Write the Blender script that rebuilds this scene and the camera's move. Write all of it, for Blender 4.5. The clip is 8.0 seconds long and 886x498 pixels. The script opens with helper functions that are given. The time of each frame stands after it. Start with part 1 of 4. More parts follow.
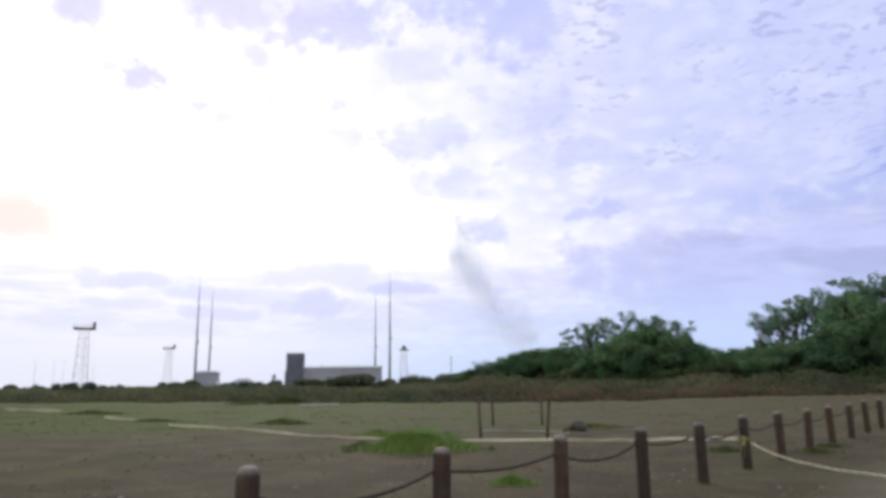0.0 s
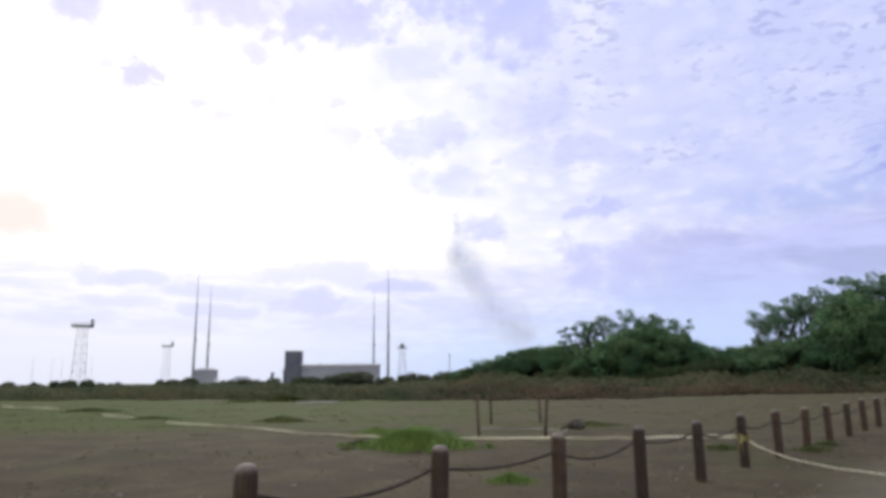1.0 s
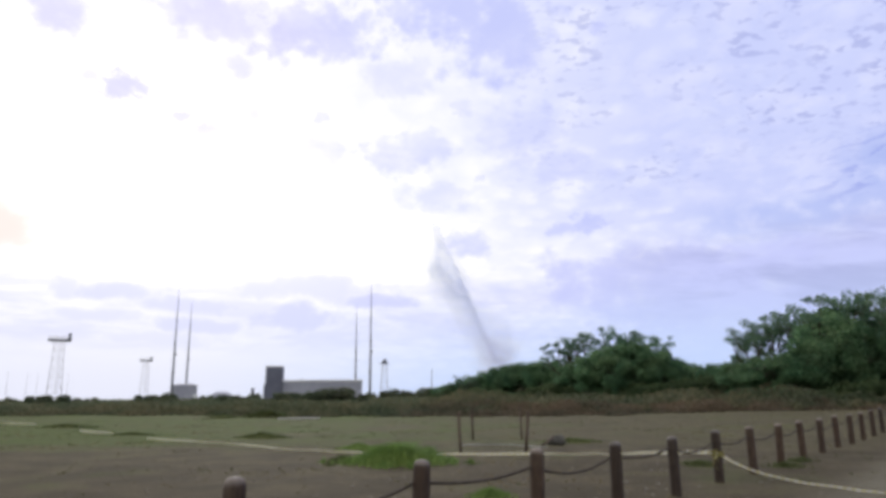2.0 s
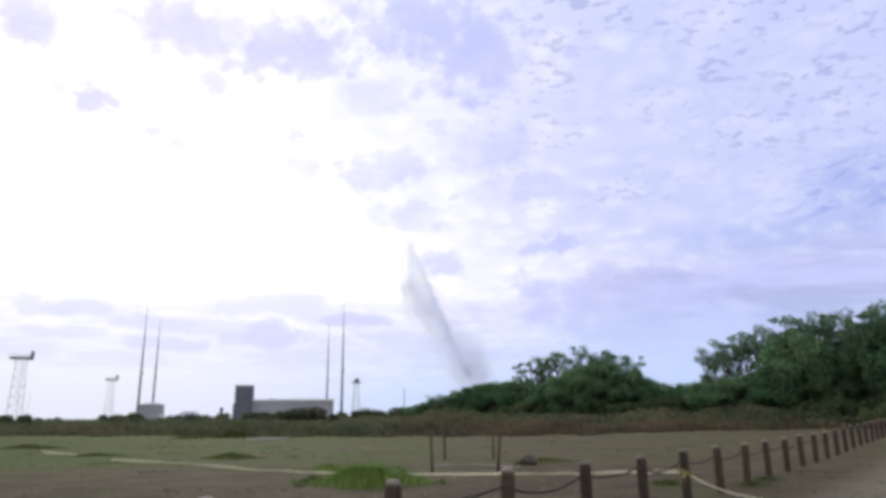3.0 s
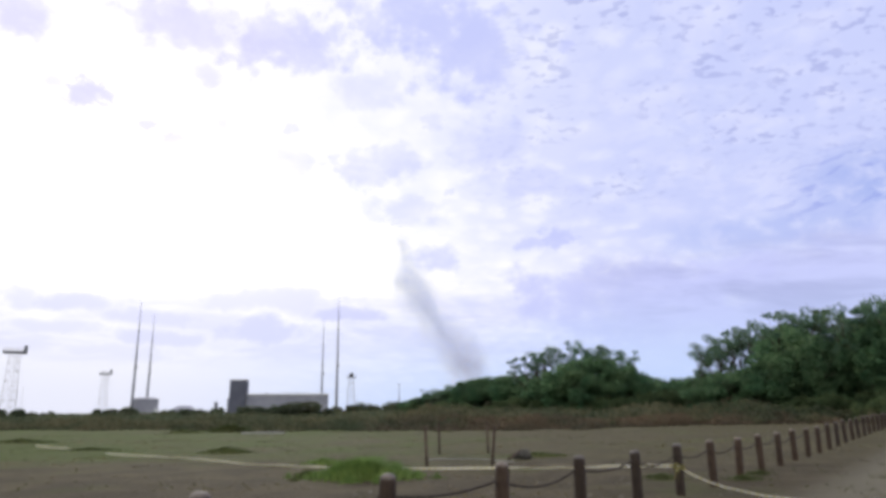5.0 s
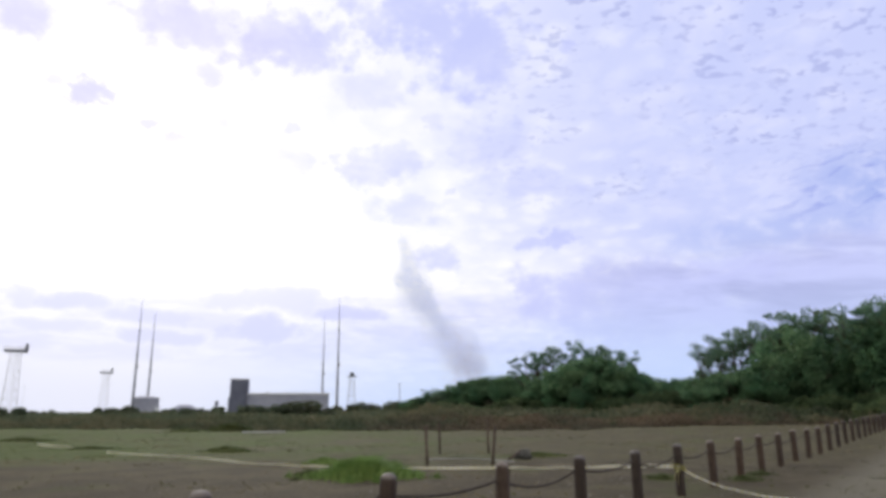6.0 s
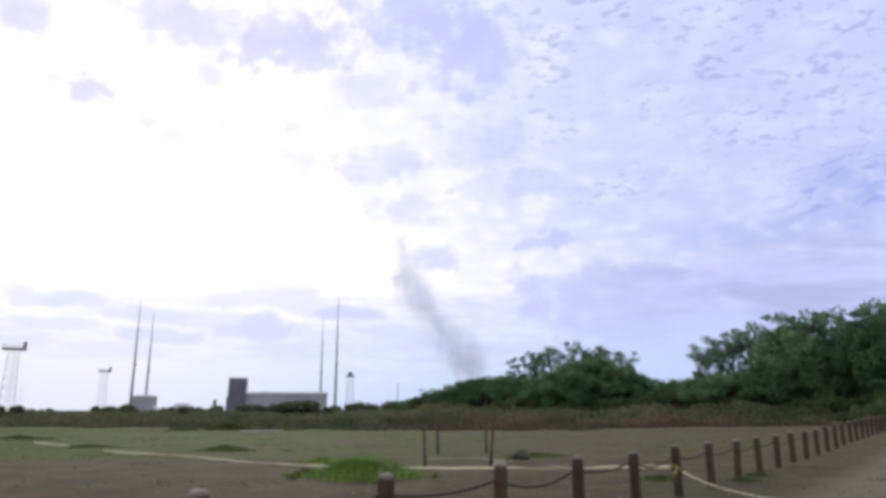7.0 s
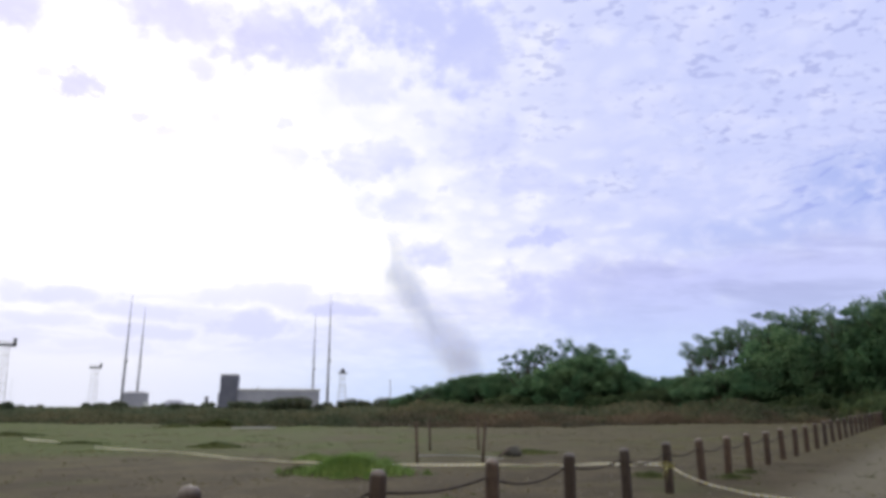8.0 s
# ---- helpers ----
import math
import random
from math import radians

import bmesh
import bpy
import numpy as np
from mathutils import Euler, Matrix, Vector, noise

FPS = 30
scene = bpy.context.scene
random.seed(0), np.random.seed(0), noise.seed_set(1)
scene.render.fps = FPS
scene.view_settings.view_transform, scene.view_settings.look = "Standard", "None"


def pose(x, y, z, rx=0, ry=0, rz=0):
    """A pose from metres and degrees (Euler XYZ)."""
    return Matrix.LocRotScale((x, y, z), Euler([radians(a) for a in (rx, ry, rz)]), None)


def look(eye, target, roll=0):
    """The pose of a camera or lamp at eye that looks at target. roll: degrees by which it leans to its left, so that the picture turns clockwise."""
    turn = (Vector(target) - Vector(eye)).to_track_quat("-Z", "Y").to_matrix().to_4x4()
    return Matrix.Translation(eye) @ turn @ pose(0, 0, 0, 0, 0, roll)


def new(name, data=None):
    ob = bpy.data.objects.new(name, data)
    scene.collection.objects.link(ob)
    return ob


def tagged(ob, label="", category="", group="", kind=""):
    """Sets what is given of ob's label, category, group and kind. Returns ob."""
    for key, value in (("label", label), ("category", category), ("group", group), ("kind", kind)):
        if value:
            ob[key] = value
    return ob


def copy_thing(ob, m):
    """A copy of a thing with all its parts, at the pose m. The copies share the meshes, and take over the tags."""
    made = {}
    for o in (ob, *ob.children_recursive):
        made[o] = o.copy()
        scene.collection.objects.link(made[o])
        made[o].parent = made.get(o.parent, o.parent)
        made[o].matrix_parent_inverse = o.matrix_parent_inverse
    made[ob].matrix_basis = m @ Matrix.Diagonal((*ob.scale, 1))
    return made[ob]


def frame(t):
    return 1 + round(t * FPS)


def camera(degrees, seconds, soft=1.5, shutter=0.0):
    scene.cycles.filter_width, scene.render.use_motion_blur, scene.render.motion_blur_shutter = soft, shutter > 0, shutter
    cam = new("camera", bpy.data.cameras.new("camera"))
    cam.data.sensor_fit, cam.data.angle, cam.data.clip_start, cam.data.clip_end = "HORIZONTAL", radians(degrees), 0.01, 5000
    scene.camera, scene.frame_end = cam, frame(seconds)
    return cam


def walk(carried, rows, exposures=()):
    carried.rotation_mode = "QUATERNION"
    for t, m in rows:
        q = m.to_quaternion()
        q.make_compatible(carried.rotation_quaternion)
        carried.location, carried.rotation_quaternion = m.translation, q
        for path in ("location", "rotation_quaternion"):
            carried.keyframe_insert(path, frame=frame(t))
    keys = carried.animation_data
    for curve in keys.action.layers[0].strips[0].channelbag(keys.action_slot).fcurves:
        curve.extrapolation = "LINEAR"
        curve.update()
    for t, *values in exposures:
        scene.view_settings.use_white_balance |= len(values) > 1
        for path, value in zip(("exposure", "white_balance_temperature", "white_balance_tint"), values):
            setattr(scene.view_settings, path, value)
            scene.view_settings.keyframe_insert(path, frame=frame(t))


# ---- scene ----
cam = camera(66.75, 8.0, soft=3.9)
EYE = 1.68


def aim(ahead, yaw, pitch, roll):
    """Standing eye, a little ahead of the origin; the picture leans by roll."""
    return pose(0, ahead, EYE, 90 + pitch, 0, yaw) @ pose(0, 0, 0, 0, 0, -roll)


WALK = [
    (0.0, 0.38, -0.06, 11.20, 0.75), (0.5, 0.38, -0.12, 11.16, 0.74), (1.0, 0.38, -0.19, 11.03, 0.68), (1.2, 0.37, -0.27, 11.15, 0.66),
    (2.5, 0.00, -2.97, 13.23, 0.46), (3.0, 0.00, -3.96, 13.90, 0.56), (3.5, 0.00, -4.03, 14.03, 0.75), (4.0, 0.00, -3.92, 13.76, 0.58),
    (4.5, 0.00, -4.32, 13.52, 0.62), (6.0, 0.00, -4.31, 13.43, 0.37), (6.5, 0.00, -4.27, 13.46, 0.25), (7.0, 0.00, -4.40, 13.42, 0.12),
    (7.5, 0.00, -4.82, 13.33, 0.05), (8.0, 0.00, -5.02, 13.17, 0.03),
]
walk(cam, [(t, aim(a, y, p, r)) for t, a, y, p, r in WALK])

# ---------------------------------------------------------------- light
SUN_AZ, SUN_EL = -12.0, 19.0


def heading(az, el, d=1.0):
    """Direction from compass angle (right of +y) and elevation, in degrees."""
    a, e = radians(az), radians(el)
    return Vector((math.sin(a) * math.cos(e), math.cos(a) * math.cos(e), math.sin(e))) * d


def spot(az, d, z=0.0):
    """Place on the ground at compass angle az and distance d."""
    return Vector((math.sin(radians(az)) * d, math.cos(radians(az)) * d, z))


sun = new("sun", bpy.data.lights.new("sun", "SUN"))
sun.data.energy, sun.data.angle, sun.data.color = 1.0, radians(14), (1.0, 0.95, 0.88)
sun.matrix_world = look(heading(SUN_AZ, SUN_EL, 50), (0, 0, 0))


class Net:
    """Small helper to wire node trees."""

    def __init__(self, tree):
        self.t = tree

    def add(self, kind):
        return self.t.nodes.new(kind)

    def put(self, socket, value):
        if isinstance(value, bpy.types.NodeSocket):
            self.t.links.new(value, socket)
        elif value is not None:
            socket.default_value = value

    def math(self, op, a, b=None, c=None, clamp=False):
        n = self.add("ShaderNodeMath")
        n.operation, n.use_clamp = op, clamp
        for i, v in enumerate((a, b, c)):
            self.put(n.inputs[i], v)
        return n.outputs[0]

    def ramp(self, value, lo, hi, a=0.0, b=1.0):
        n = self.add("ShaderNodeMapRange")
        n.interpolation_type = "SMOOTHSTEP"
        for i, v in enumerate((value, lo, hi, a, b)):
            self.put(n.inputs[i], v)
        return n.outputs[0]

    def noise(self, vec, scale, detail=4.0, rough=0.55, distortion=0.0):
        n = self.add("ShaderNodeTexNoise")
        self.put(n.inputs["Vector"], vec)
        n.inputs["Scale"].default_value, n.inputs["Detail"].default_value = scale, detail
        n.inputs["Roughness"].default_value, n.inputs["Distortion"].default_value = rough, distortion
        return n.outputs["Fac"]

    def mix(self, fac, a, b, blend="MIX"):
        n = self.add("ShaderNodeMix")
        n.data_type, n.blend_type = "RGBA", blend
        self.put(n.inputs[0], fac)
        for i, v in ((6, a), (7, b)):
            self.put(n.inputs[i], (*v, 1) if isinstance(v, tuple) and len(v) == 3 else v)
        return n.outputs[2]

    def xyz(self, x, y, z):
        n = self.add("ShaderNodeCombineXYZ")
        for i, v in enumerate((x, y, z)):
            self.put(n.inputs[i], v)
        return n.outputs[0]


# Cloud patches: compass angle, elevation, half width, half height, weight
BANKS = [
    (-18.8, 30.0, 3.8, 1.80, 0.75), (-9.7, 29.9, 4.7, 2.03, 0.85), (-16.4, 26.6, 1.1, 0.84, 0.50), (1.6, 32.8, 5.8, 2.53, 0.90), (6.7, 30.2, 4.5, 3.05, 0.95),
    (-30.7, 27.9, 1.6, 1.64, 0.70), (-3.0, 20.3, 2.6, 1.68, 0.60), (0.3, 20.7, 2.1, 1.40, 0.60), (-9.6, 20.3, 2.9, 1.18, 0.45), (0.8, 16.7, 3.5, 1.04, 0.40),
    (8.4, 21.8, 2.8, 1.96, 0.45), (12.6, 18.7, 2.2, 1.22, 0.55), (3.8, 12.6, 1.9, 1.05, 0.65), (-2.4, 26.5, 3.1, 1.34, 0.40),
]
SCRAPS = [
    (-25.3, 23.6, 1.6, 0.84, 0.75), (-27.9, 24.0, 0.6, 0.35, 0.40), (-26.2, 21.3, 0.8, 0.28, 0.35), (-22.9, 22.3, 0.6, 0.37, 0.40), (-20.7, 22.1, 0.7, 0.46, 0.55),
    (-18.7, 21.3, 1.2, 0.56, 0.55), (-14.9, 22.8, 0.5, 0.52, 0.35), (-14.4, 21.0, 0.8, 0.49, 0.35), (-17.3, 19.2, 0.6, 0.31, 0.30), (-15.6, 18.4, 1.1, 0.31, 0.30),
    (-9.2, 23.0, 0.6, 0.49, 0.50), (3.6, 24.3, 0.8, 0.60, 0.45), (11.1, 23.7, 0.5, 0.60, 0.50), (15.9, 29.7, 0.7, 0.56, 0.90), (5.0, 18.3, 0.4, 0.28, 0.50),
    (16.2, 18.1, 0.9, 0.46, 0.60), (14.3, 14.1, 1.3, 0.75, 0.95), (12.2, 13.7, 1.4, 0.45, 0.7),
]
LOW_CLOUDS = [
    (-24.6, 8.1, 2.9, 0.58, 0.75), (-19.1, 7.3, 3.8, 0.56, 0.75), (-25.7, 6.3, 2.7, 0.45, 0.60), (-11.0, 6.5, 3.1, 0.86, 0.85), (-18.8, 5.7, 3.4, 0.56, 0.75),
    (-4.1, 8.0, 2.6, 0.51, 0.90), (-20.8, 4.5, 3.7, 0.46, 0.50), (-9.4, 9.0, 5.2, 0.92, 0.65), (-28.0, 8.1, 1.0, 0.64, 0.60), (-13.7, 10.4, 1.7, 0.41, 0.50),
    (23.0, 8.8, 10.0, 2.5, 1.0), (22.6, 7.9, 3.4, 0.6, 0.6), (32.5, 9.8, 9.0, 1.8, 0.75), (-6.0, 5.2, 9.0, 0.8, 0.4),
]
world = bpy.data.worlds.new("sky")
scene.world = world
world.use_nodes = True
w = Net(world.node_tree)
world.node_tree.nodes.clear()
ray_dir = w.add("ShaderNodeTexCoord").outputs["Generated"]
sep = w.add("ShaderNodeSeparateXYZ")
w.put(sep.inputs[0], ray_dir)
sx, sy, sz = sep.outputs
nishita = w.add("ShaderNodeTexSky")
nishita.sky_type, nishita.sun_disc = "NISHITA", False
nishita.sun_elevation, nishita.sun_rotation = radians(SUN_EL), radians(SUN_AZ)
nishita.air_density, nishita.dust_density, nishita.ozone_density = 1.0, 2.0, 1.5
up = w.math("MAXIMUM", sz, 0.0)
flat = w.math("ADD", up, 0.12)
plane = w.xyz(w.math("DIVIDE", sx, flat), w.math("DIVIDE", sy, flat), 0.0)
az_deg = w.math("MULTIPLY", w.math("ARCTAN2", sx, sy), 57.2958)
el_deg = w.math("MULTIPLY", w.math("ARCSINE", sz), 57.2958)
sky_grid = w.xyz(w.math("MULTIPLY", az_deg, 0.1), w.math("MULTIPLY", el_deg, 0.13), 0.0)


def ragged(scale, detail):
    """Two offsets of about -0.5 to 0.5 that fray an outline."""
    n = w.add("ShaderNodeTexNoise")
    w.put(n.inputs["Vector"], sky_grid)
    n.inputs["Scale"].default_value, n.inputs["Detail"].default_value, n.inputs["Roughness"].default_value = scale, detail, 0.6
    c = w.add("ShaderNodeSeparateColor")
    w.put(c.inputs[0], n.outputs["Color"])
    return w.math("SUBTRACT", c.outputs[0], 0.5), w.math("SUBTRACT", c.outputs[1], 0.5)


def patches(rows, fray, amount, outer):
    """Soft ragged patches; the fray is in parts of each patch's own size."""
    total = None
    for a0, e0, ra, re, weight in rows:
        da = w.math("ADD", w.math("MULTIPLY", w.math("SUBTRACT", az_deg, a0), 1 / ra), w.math("MULTIPLY", fray[0], amount))
        de = w.math("ADD", w.math("MULTIPLY", w.math("SUBTRACT", el_deg, e0), 1 / re), w.math("MULTIPLY", fray[1], amount))
        d2 = w.math("ADD", w.math("MULTIPLY", da, da), w.math("MULTIPLY", de, de))
        m = w.ramp(d2, outer, 0.15, 0.0, weight)
        total = m if total is None else w.math("MAXIMUM", total, m)
    return total


dark = w.math("MAXIMUM", patches(BANKS, ragged(4.0, 6.0), 3.4, 2.2), patches(SCRAPS, ragged(10.0, 6.0), 3.6, 2.2))
low_dark = patches(LOW_CLOUDS, ragged(3.0, 7.0), 3.4, 2.9)
layers = w.noise(w.xyz(w.math("MULTIPLY", az_deg, 0.09), w.math("MULTIPLY", el_deg, 0.55), 7.0), 1.0, 7.0, 0.6, 0.3)
low_veil = w.math("MULTIPLY", w.ramp(layers, 0.38, 0.62, 0.0, 0.6), w.math("MULTIPLY", w.ramp(el_deg, 2.0, 5.0), w.ramp(w.math("ADD", el_deg, w.math("MULTIPLY", layers, 4.0)), 13.0, 10.0)))
low_dark = w.math("MAXIMUM", low_dark, low_veil)
# thin cloud sheet: lavender away from the sun, closed and bright round it
broad = w.noise(plane, 1.6, 6.0, 0.6)
high = w.math("ADD", up, 0.30)
hx, hy = w.math("DIVIDE", sx, high), w.math("DIVIDE", sy, high)
lumps = w.noise(w.xyz(hx, hy, 1.7), 9.0, 6.0, 0.62, 0.2)
cells = w.add("ShaderNodeTexVoronoi")
cells.feature, cells.inputs["Scale"].default_value, cells.inputs["Smoothness"].default_value = "SMOOTH_F1", 15.0, 0.7
w.put(cells.inputs["Vector"], w.xyz(w.math("ADD", hx, w.math("MULTIPLY", lumps, 0.16)), w.math("ADD", hy, w.math("MULTIPLY", broad, 0.2)), 0.0))
cotton = w.ramp(cells.outputs["Distance"], 0.10, 0.62)
away = w.math("ADD", az_deg, w.math("MULTIPLY", w.math("SUBTRACT", broad, 0.5), 24.0))
away = w.math("ADD", away, w.math("MULTIPLY", w.math("SUBTRACT", lumps, 0.5), 26.0))
away = w.math("ADD", away, w.math("MULTIPLY", w.math("SUBTRACT", cotton, 0.5), 7.0))
# the sheet opens to a bright lane above the low banks
lane = w.math("MULTIPLY", w.ramp(w.math("ABSOLUTE", w.math("SUBTRACT", el_deg, 11.2)), 5.0, 0.5), 9.0)
sheet = w.ramp(w.math("SUBTRACT", away, lane), -15.0, 31.0)
cloud = w.mix(sheet, (1.06, 1.05, 1.07), (0.635, 0.685, 1.0))
cloud = w.mix(w.math("MULTIPLY", low_dark, 0.85), cloud, (0.575, 0.605, 0.985))
# pale cotton cells and small dusky ripples in the open sheet to the east
side = w.math("MULTIPLY", w.ramp(az_deg, 3.0, 20.0), w.ramp(el_deg, 10.0, 15.0))
cloud = w.mix(w.math("MULTIPLY", side, w.ramp(lumps, 0.44, 0.64, 0.0, 0.42)), cloud, (0.86, 0.87, 1.05))
cloud = w.mix(w.math("MULTIPLY", side, w.math("MULTIPLY", cotton, 0.22)), cloud, (0.52, 0.57, 0.96))
skew = w.xyz(hx, w.math("ADD", w.math("MULTIPLY", hy, 1.35), w.math("MULTIPLY", hx, 0.2)), w.math("MULTIPLY", broad, 0.6))
flock = w.ramp(w.noise(w.xyz(hx, hy, 5.0), 3.2, 3.0, 0.6), 0.38, 0.54)
fleck = w.ramp(w.noise(skew, 34.0, 2.5, 0.5, 0.1), 0.54, 0.64)
fleck = w.math("MULTIPLY", fleck, w.math("MULTIPLY", flock, w.math("MULTIPLY", side, w.ramp(el_deg, 15.0, 19.0))))
cloud = w.mix(w.math("MULTIPLY", fleck, 0.62), cloud, (0.38, 0.42, 0.76))
# blue gaps low in the east, crossed by darker ripples
gap_a = w.math("MULTIPLY", w.ramp(az_deg, 30.0, 39.0), w.ramp(w.math("ABSOLUTE", w.math("SUBTRACT", el_deg, 16.0)), 3.6, 0.8))
gap_b = w.math("MULTIPLY", w.ramp(az_deg, 19.0, 27.0), w.ramp(w.math("ABSOLUTE", w.math("SUBTRACT", el_deg, 13.3)), 2.2, 0.4))
gap = w.math("MULTIPLY", w.math("MAXIMUM", gap_a, w.math("MULTIPLY", gap_b, 0.65)), w.ramp(w.noise(sky_grid, 4.0, 6.0, 0.6, 0.3), 0.34, 0.56, 0.25, 1.0))
blue = w.mix(1.0, nishita.outputs[0], (0.10, 0.10, 0.10), "MULTIPLY")
cloud = w.mix(w.math("MULTIPLY", gap, 0.85), cloud, w.mix(0.75, blue, (0.40, 0.49, 1.0)))
rip = w.noise(w.xyz(w.math("MULTIPLY", az_deg, 0.45), w.math("SUBTRACT", w.math("MULTIPLY", el_deg, 1.9), w.math("MULTIPLY", az_deg, 0.35)), 2.0), 1.0, 4.0, 0.55, 0.5)
rip = w.math("MULTIPLY", w.ramp(rip, 0.53, 0.66), w.math("MULTIPLY", w.ramp(az_deg, 27.0, 37.0), w.ramp(w.math("ABSOLUTE", w.math("SUBTRACT", el_deg, 16.2)), 3.4, 1.2)))
cloud = w.mix(w.math("MULTIPLY", rip, 0.6), cloud, (0.29, 0.35, 0.80))
# dusky streaks low in the east
streak = w.math("MULTIPLY", w.ramp(az_deg, 13.0, 26.0), w.math("MULTIPLY", w.ramp(el_deg, 5.0, 7.5), w.ramp(el_deg, 14.0, 10.5)))
tilt = w.xyz(w.math("MULTIPLY", az_deg, 0.10), w.math("ADD", w.math("MULTIPLY", el_deg, 0.55), w.math("MULTIPLY", az_deg, 0.06)), 3.0)
streak = w.math("MULTIPLY", streak, w.ramp(w.noise(tilt, 1.0, 6.0, 0.6, 0.4), 0.38, 0.68))
cloud = w.mix(w.math("MULTIPLY", streak, 0.85), cloud, (0.43, 0.46, 0.76))
# unseen sky behind the eye, whitened to add light on facing sides
cloud = w.mix(w.ramp(sy, 0.1, -0.6), cloud, (1.14, 1.13, 1.18))
# haze brightens towards the horizon
haze = w.ramp(el_deg, 0.0, w.ramp(az_deg, 8.0, 20.0, 9.0, 11.5), 0.85, 0.0)
cloud = w.mix(haze, cloud, w.mix(w.ramp(az_deg, -24.0, 10.0), (0.80, 0.82, 0.98), (0.55, 0.69, 1.0)))
# a warm scrap of cloud to the west
warm = patches([(-33.0, 12.2, 3.0, 1.8, 0.8)], ragged(5.0, 4.0), 1.2, 1.5)
# the sun behind the sheet
ga = w.math("MULTIPLY", w.math("SUBTRACT", az_deg, SUN_AZ - 7), 1 / 15.0)
ge = w.math("MULTIPLY", w.math("SUBTRACT", el_deg, SUN_EL - 3), 1 / 6.0)
g2 = w.math("ADD", w.math("MULTIPLY", ga, ga), w.math("MULTIPLY", ge, ge))
glow = w.math("EXPONENT", w.math("MULTIPLY", g2, -1.0))
cloud = w.mix(1.0, cloud, w.mix(glow, (0.0, 0.0, 0.0), (0.45, 0.42, 0.30)), "ADD")
# banks and scraps of cloud that hang in front of the bright sheet
cloud = w.mix(w.math("MULTIPLY", dark, w.ramp(lumps, 0.30, 0.62, 0.7, 1.0)), cloud, w.mix(w.ramp(az_deg, -20.0, 2.0), (0.70, 0.68, 0.98), (0.58, 0.62, 0.99)))
cloud = w.mix(warm, cloud, (1.0, 0.85, 0.80))
bg = w.add("ShaderNodeBackground")
w.put(bg.inputs[0], cloud)
bg.inputs[1].default_value = 1.0
w.put(w.add("ShaderNodeOutputWorld").inputs[0], bg.outputs[0])


# ---------------------------------------------------------------- materials
def material(name):
    m = bpy.data.materials.new(name)
    m.use_nodes = True
    n = Net(m.node_tree)
    return m, n, m.node_tree.nodes["Principled BSDF"]


def rough_paint(name, low, high, rough=0.8, scale=4.0, metal=0.0, bump=0.3, fine=40.0, per_object=0.0):
    """A surface that varies between two colours at two scales, with fine relief."""
    m, n, b = material(name)
    co = n.add("ShaderNodeTexCoord").outputs["Object"]
    f = n.math("ADD", n.math("MULTIPLY", n.noise(co, scale, 5.0), 0.65), n.math("MULTIPLY", n.noise(co, fine, 3.0), 0.35))
    col = n.mix(n.ramp(f, 0.32, 0.68), low, high)
    if per_object:
        r = n.add("ShaderNodeObjectInfo").outputs["Random"]
        col = n.mix(1.0, col, n.mix(r, (1 - per_object,) * 3, (1 + per_object,) * 3), "MULTIPLY")
    n.put(b.inputs["Base Color"], col)
    b.inputs["Roughness"].default_value, b.inputs["Metallic"].default_value = rough, metal
    b.inputs["Specular IOR Level"].default_value = 0.15 if rough > 0.8 else 0.4
    bp = n.add("ShaderNodeBump")
    bp.inputs["Strength"].default_value, bp.inputs["Distance"].default_value = bump, 0.02
    n.put(bp.inputs["Height"], f)
    n.put(b.inputs["Normal"], bp.outputs[0])
    return m


def leaf_paint(name, low, high, spread=0.35, light=0.25):
    """Leaves: colour varies leaf by leaf; some light passes through."""
    m, n, b = material(name)
    r = n.add("ShaderNodeNewGeometry").outputs["Random Per Island"]
    co = n.add("ShaderNodeTexCoord").outputs["Object"]
    f = n.math("ADD", n.math("MULTIPLY", r, spread), n.math("MULTIPLY", n.noise(co, 0.35, 4.0), 1 - spread))
    col = n.mix(n.ramp(f, 0.25, 0.7), low, high)
    blotch = n.ramp(n.noise(co, 0.09, 4.0, 0.65), 0.36, 0.64)
    col = n.mix(1.0, col, n.mix(blotch, (0.76, 0.88, 0.84), (1.30, 1.14, 1.06)), "MULTIPLY")
    obj = n.add("ShaderNodeObjectInfo").outputs["Random"]
    col = n.mix(1.0, col, n.mix(obj, (0.8, 0.8, 0.8), (1.2, 1.2, 1.2)), "MULTIPLY")
    n.put(b.inputs["Base Color"], col)
    b.inputs["Roughness"].default_value = 0.75
    b.inputs["Specular IOR Level"].default_value = 0.2
    tr = n.add("ShaderNodeBsdfTranslucent")
    n.put(tr.inputs[0], col)
    mx = n.add("ShaderNodeMixShader")
    mx.inputs[0].default_value = light
    n.put(mx.inputs[1], b.outputs[0])
    n.put(mx.inputs[2], tr.outputs[0])
    n.put(m.node_tree.nodes["Material Output"].inputs[0], mx.outputs[0])
    return m


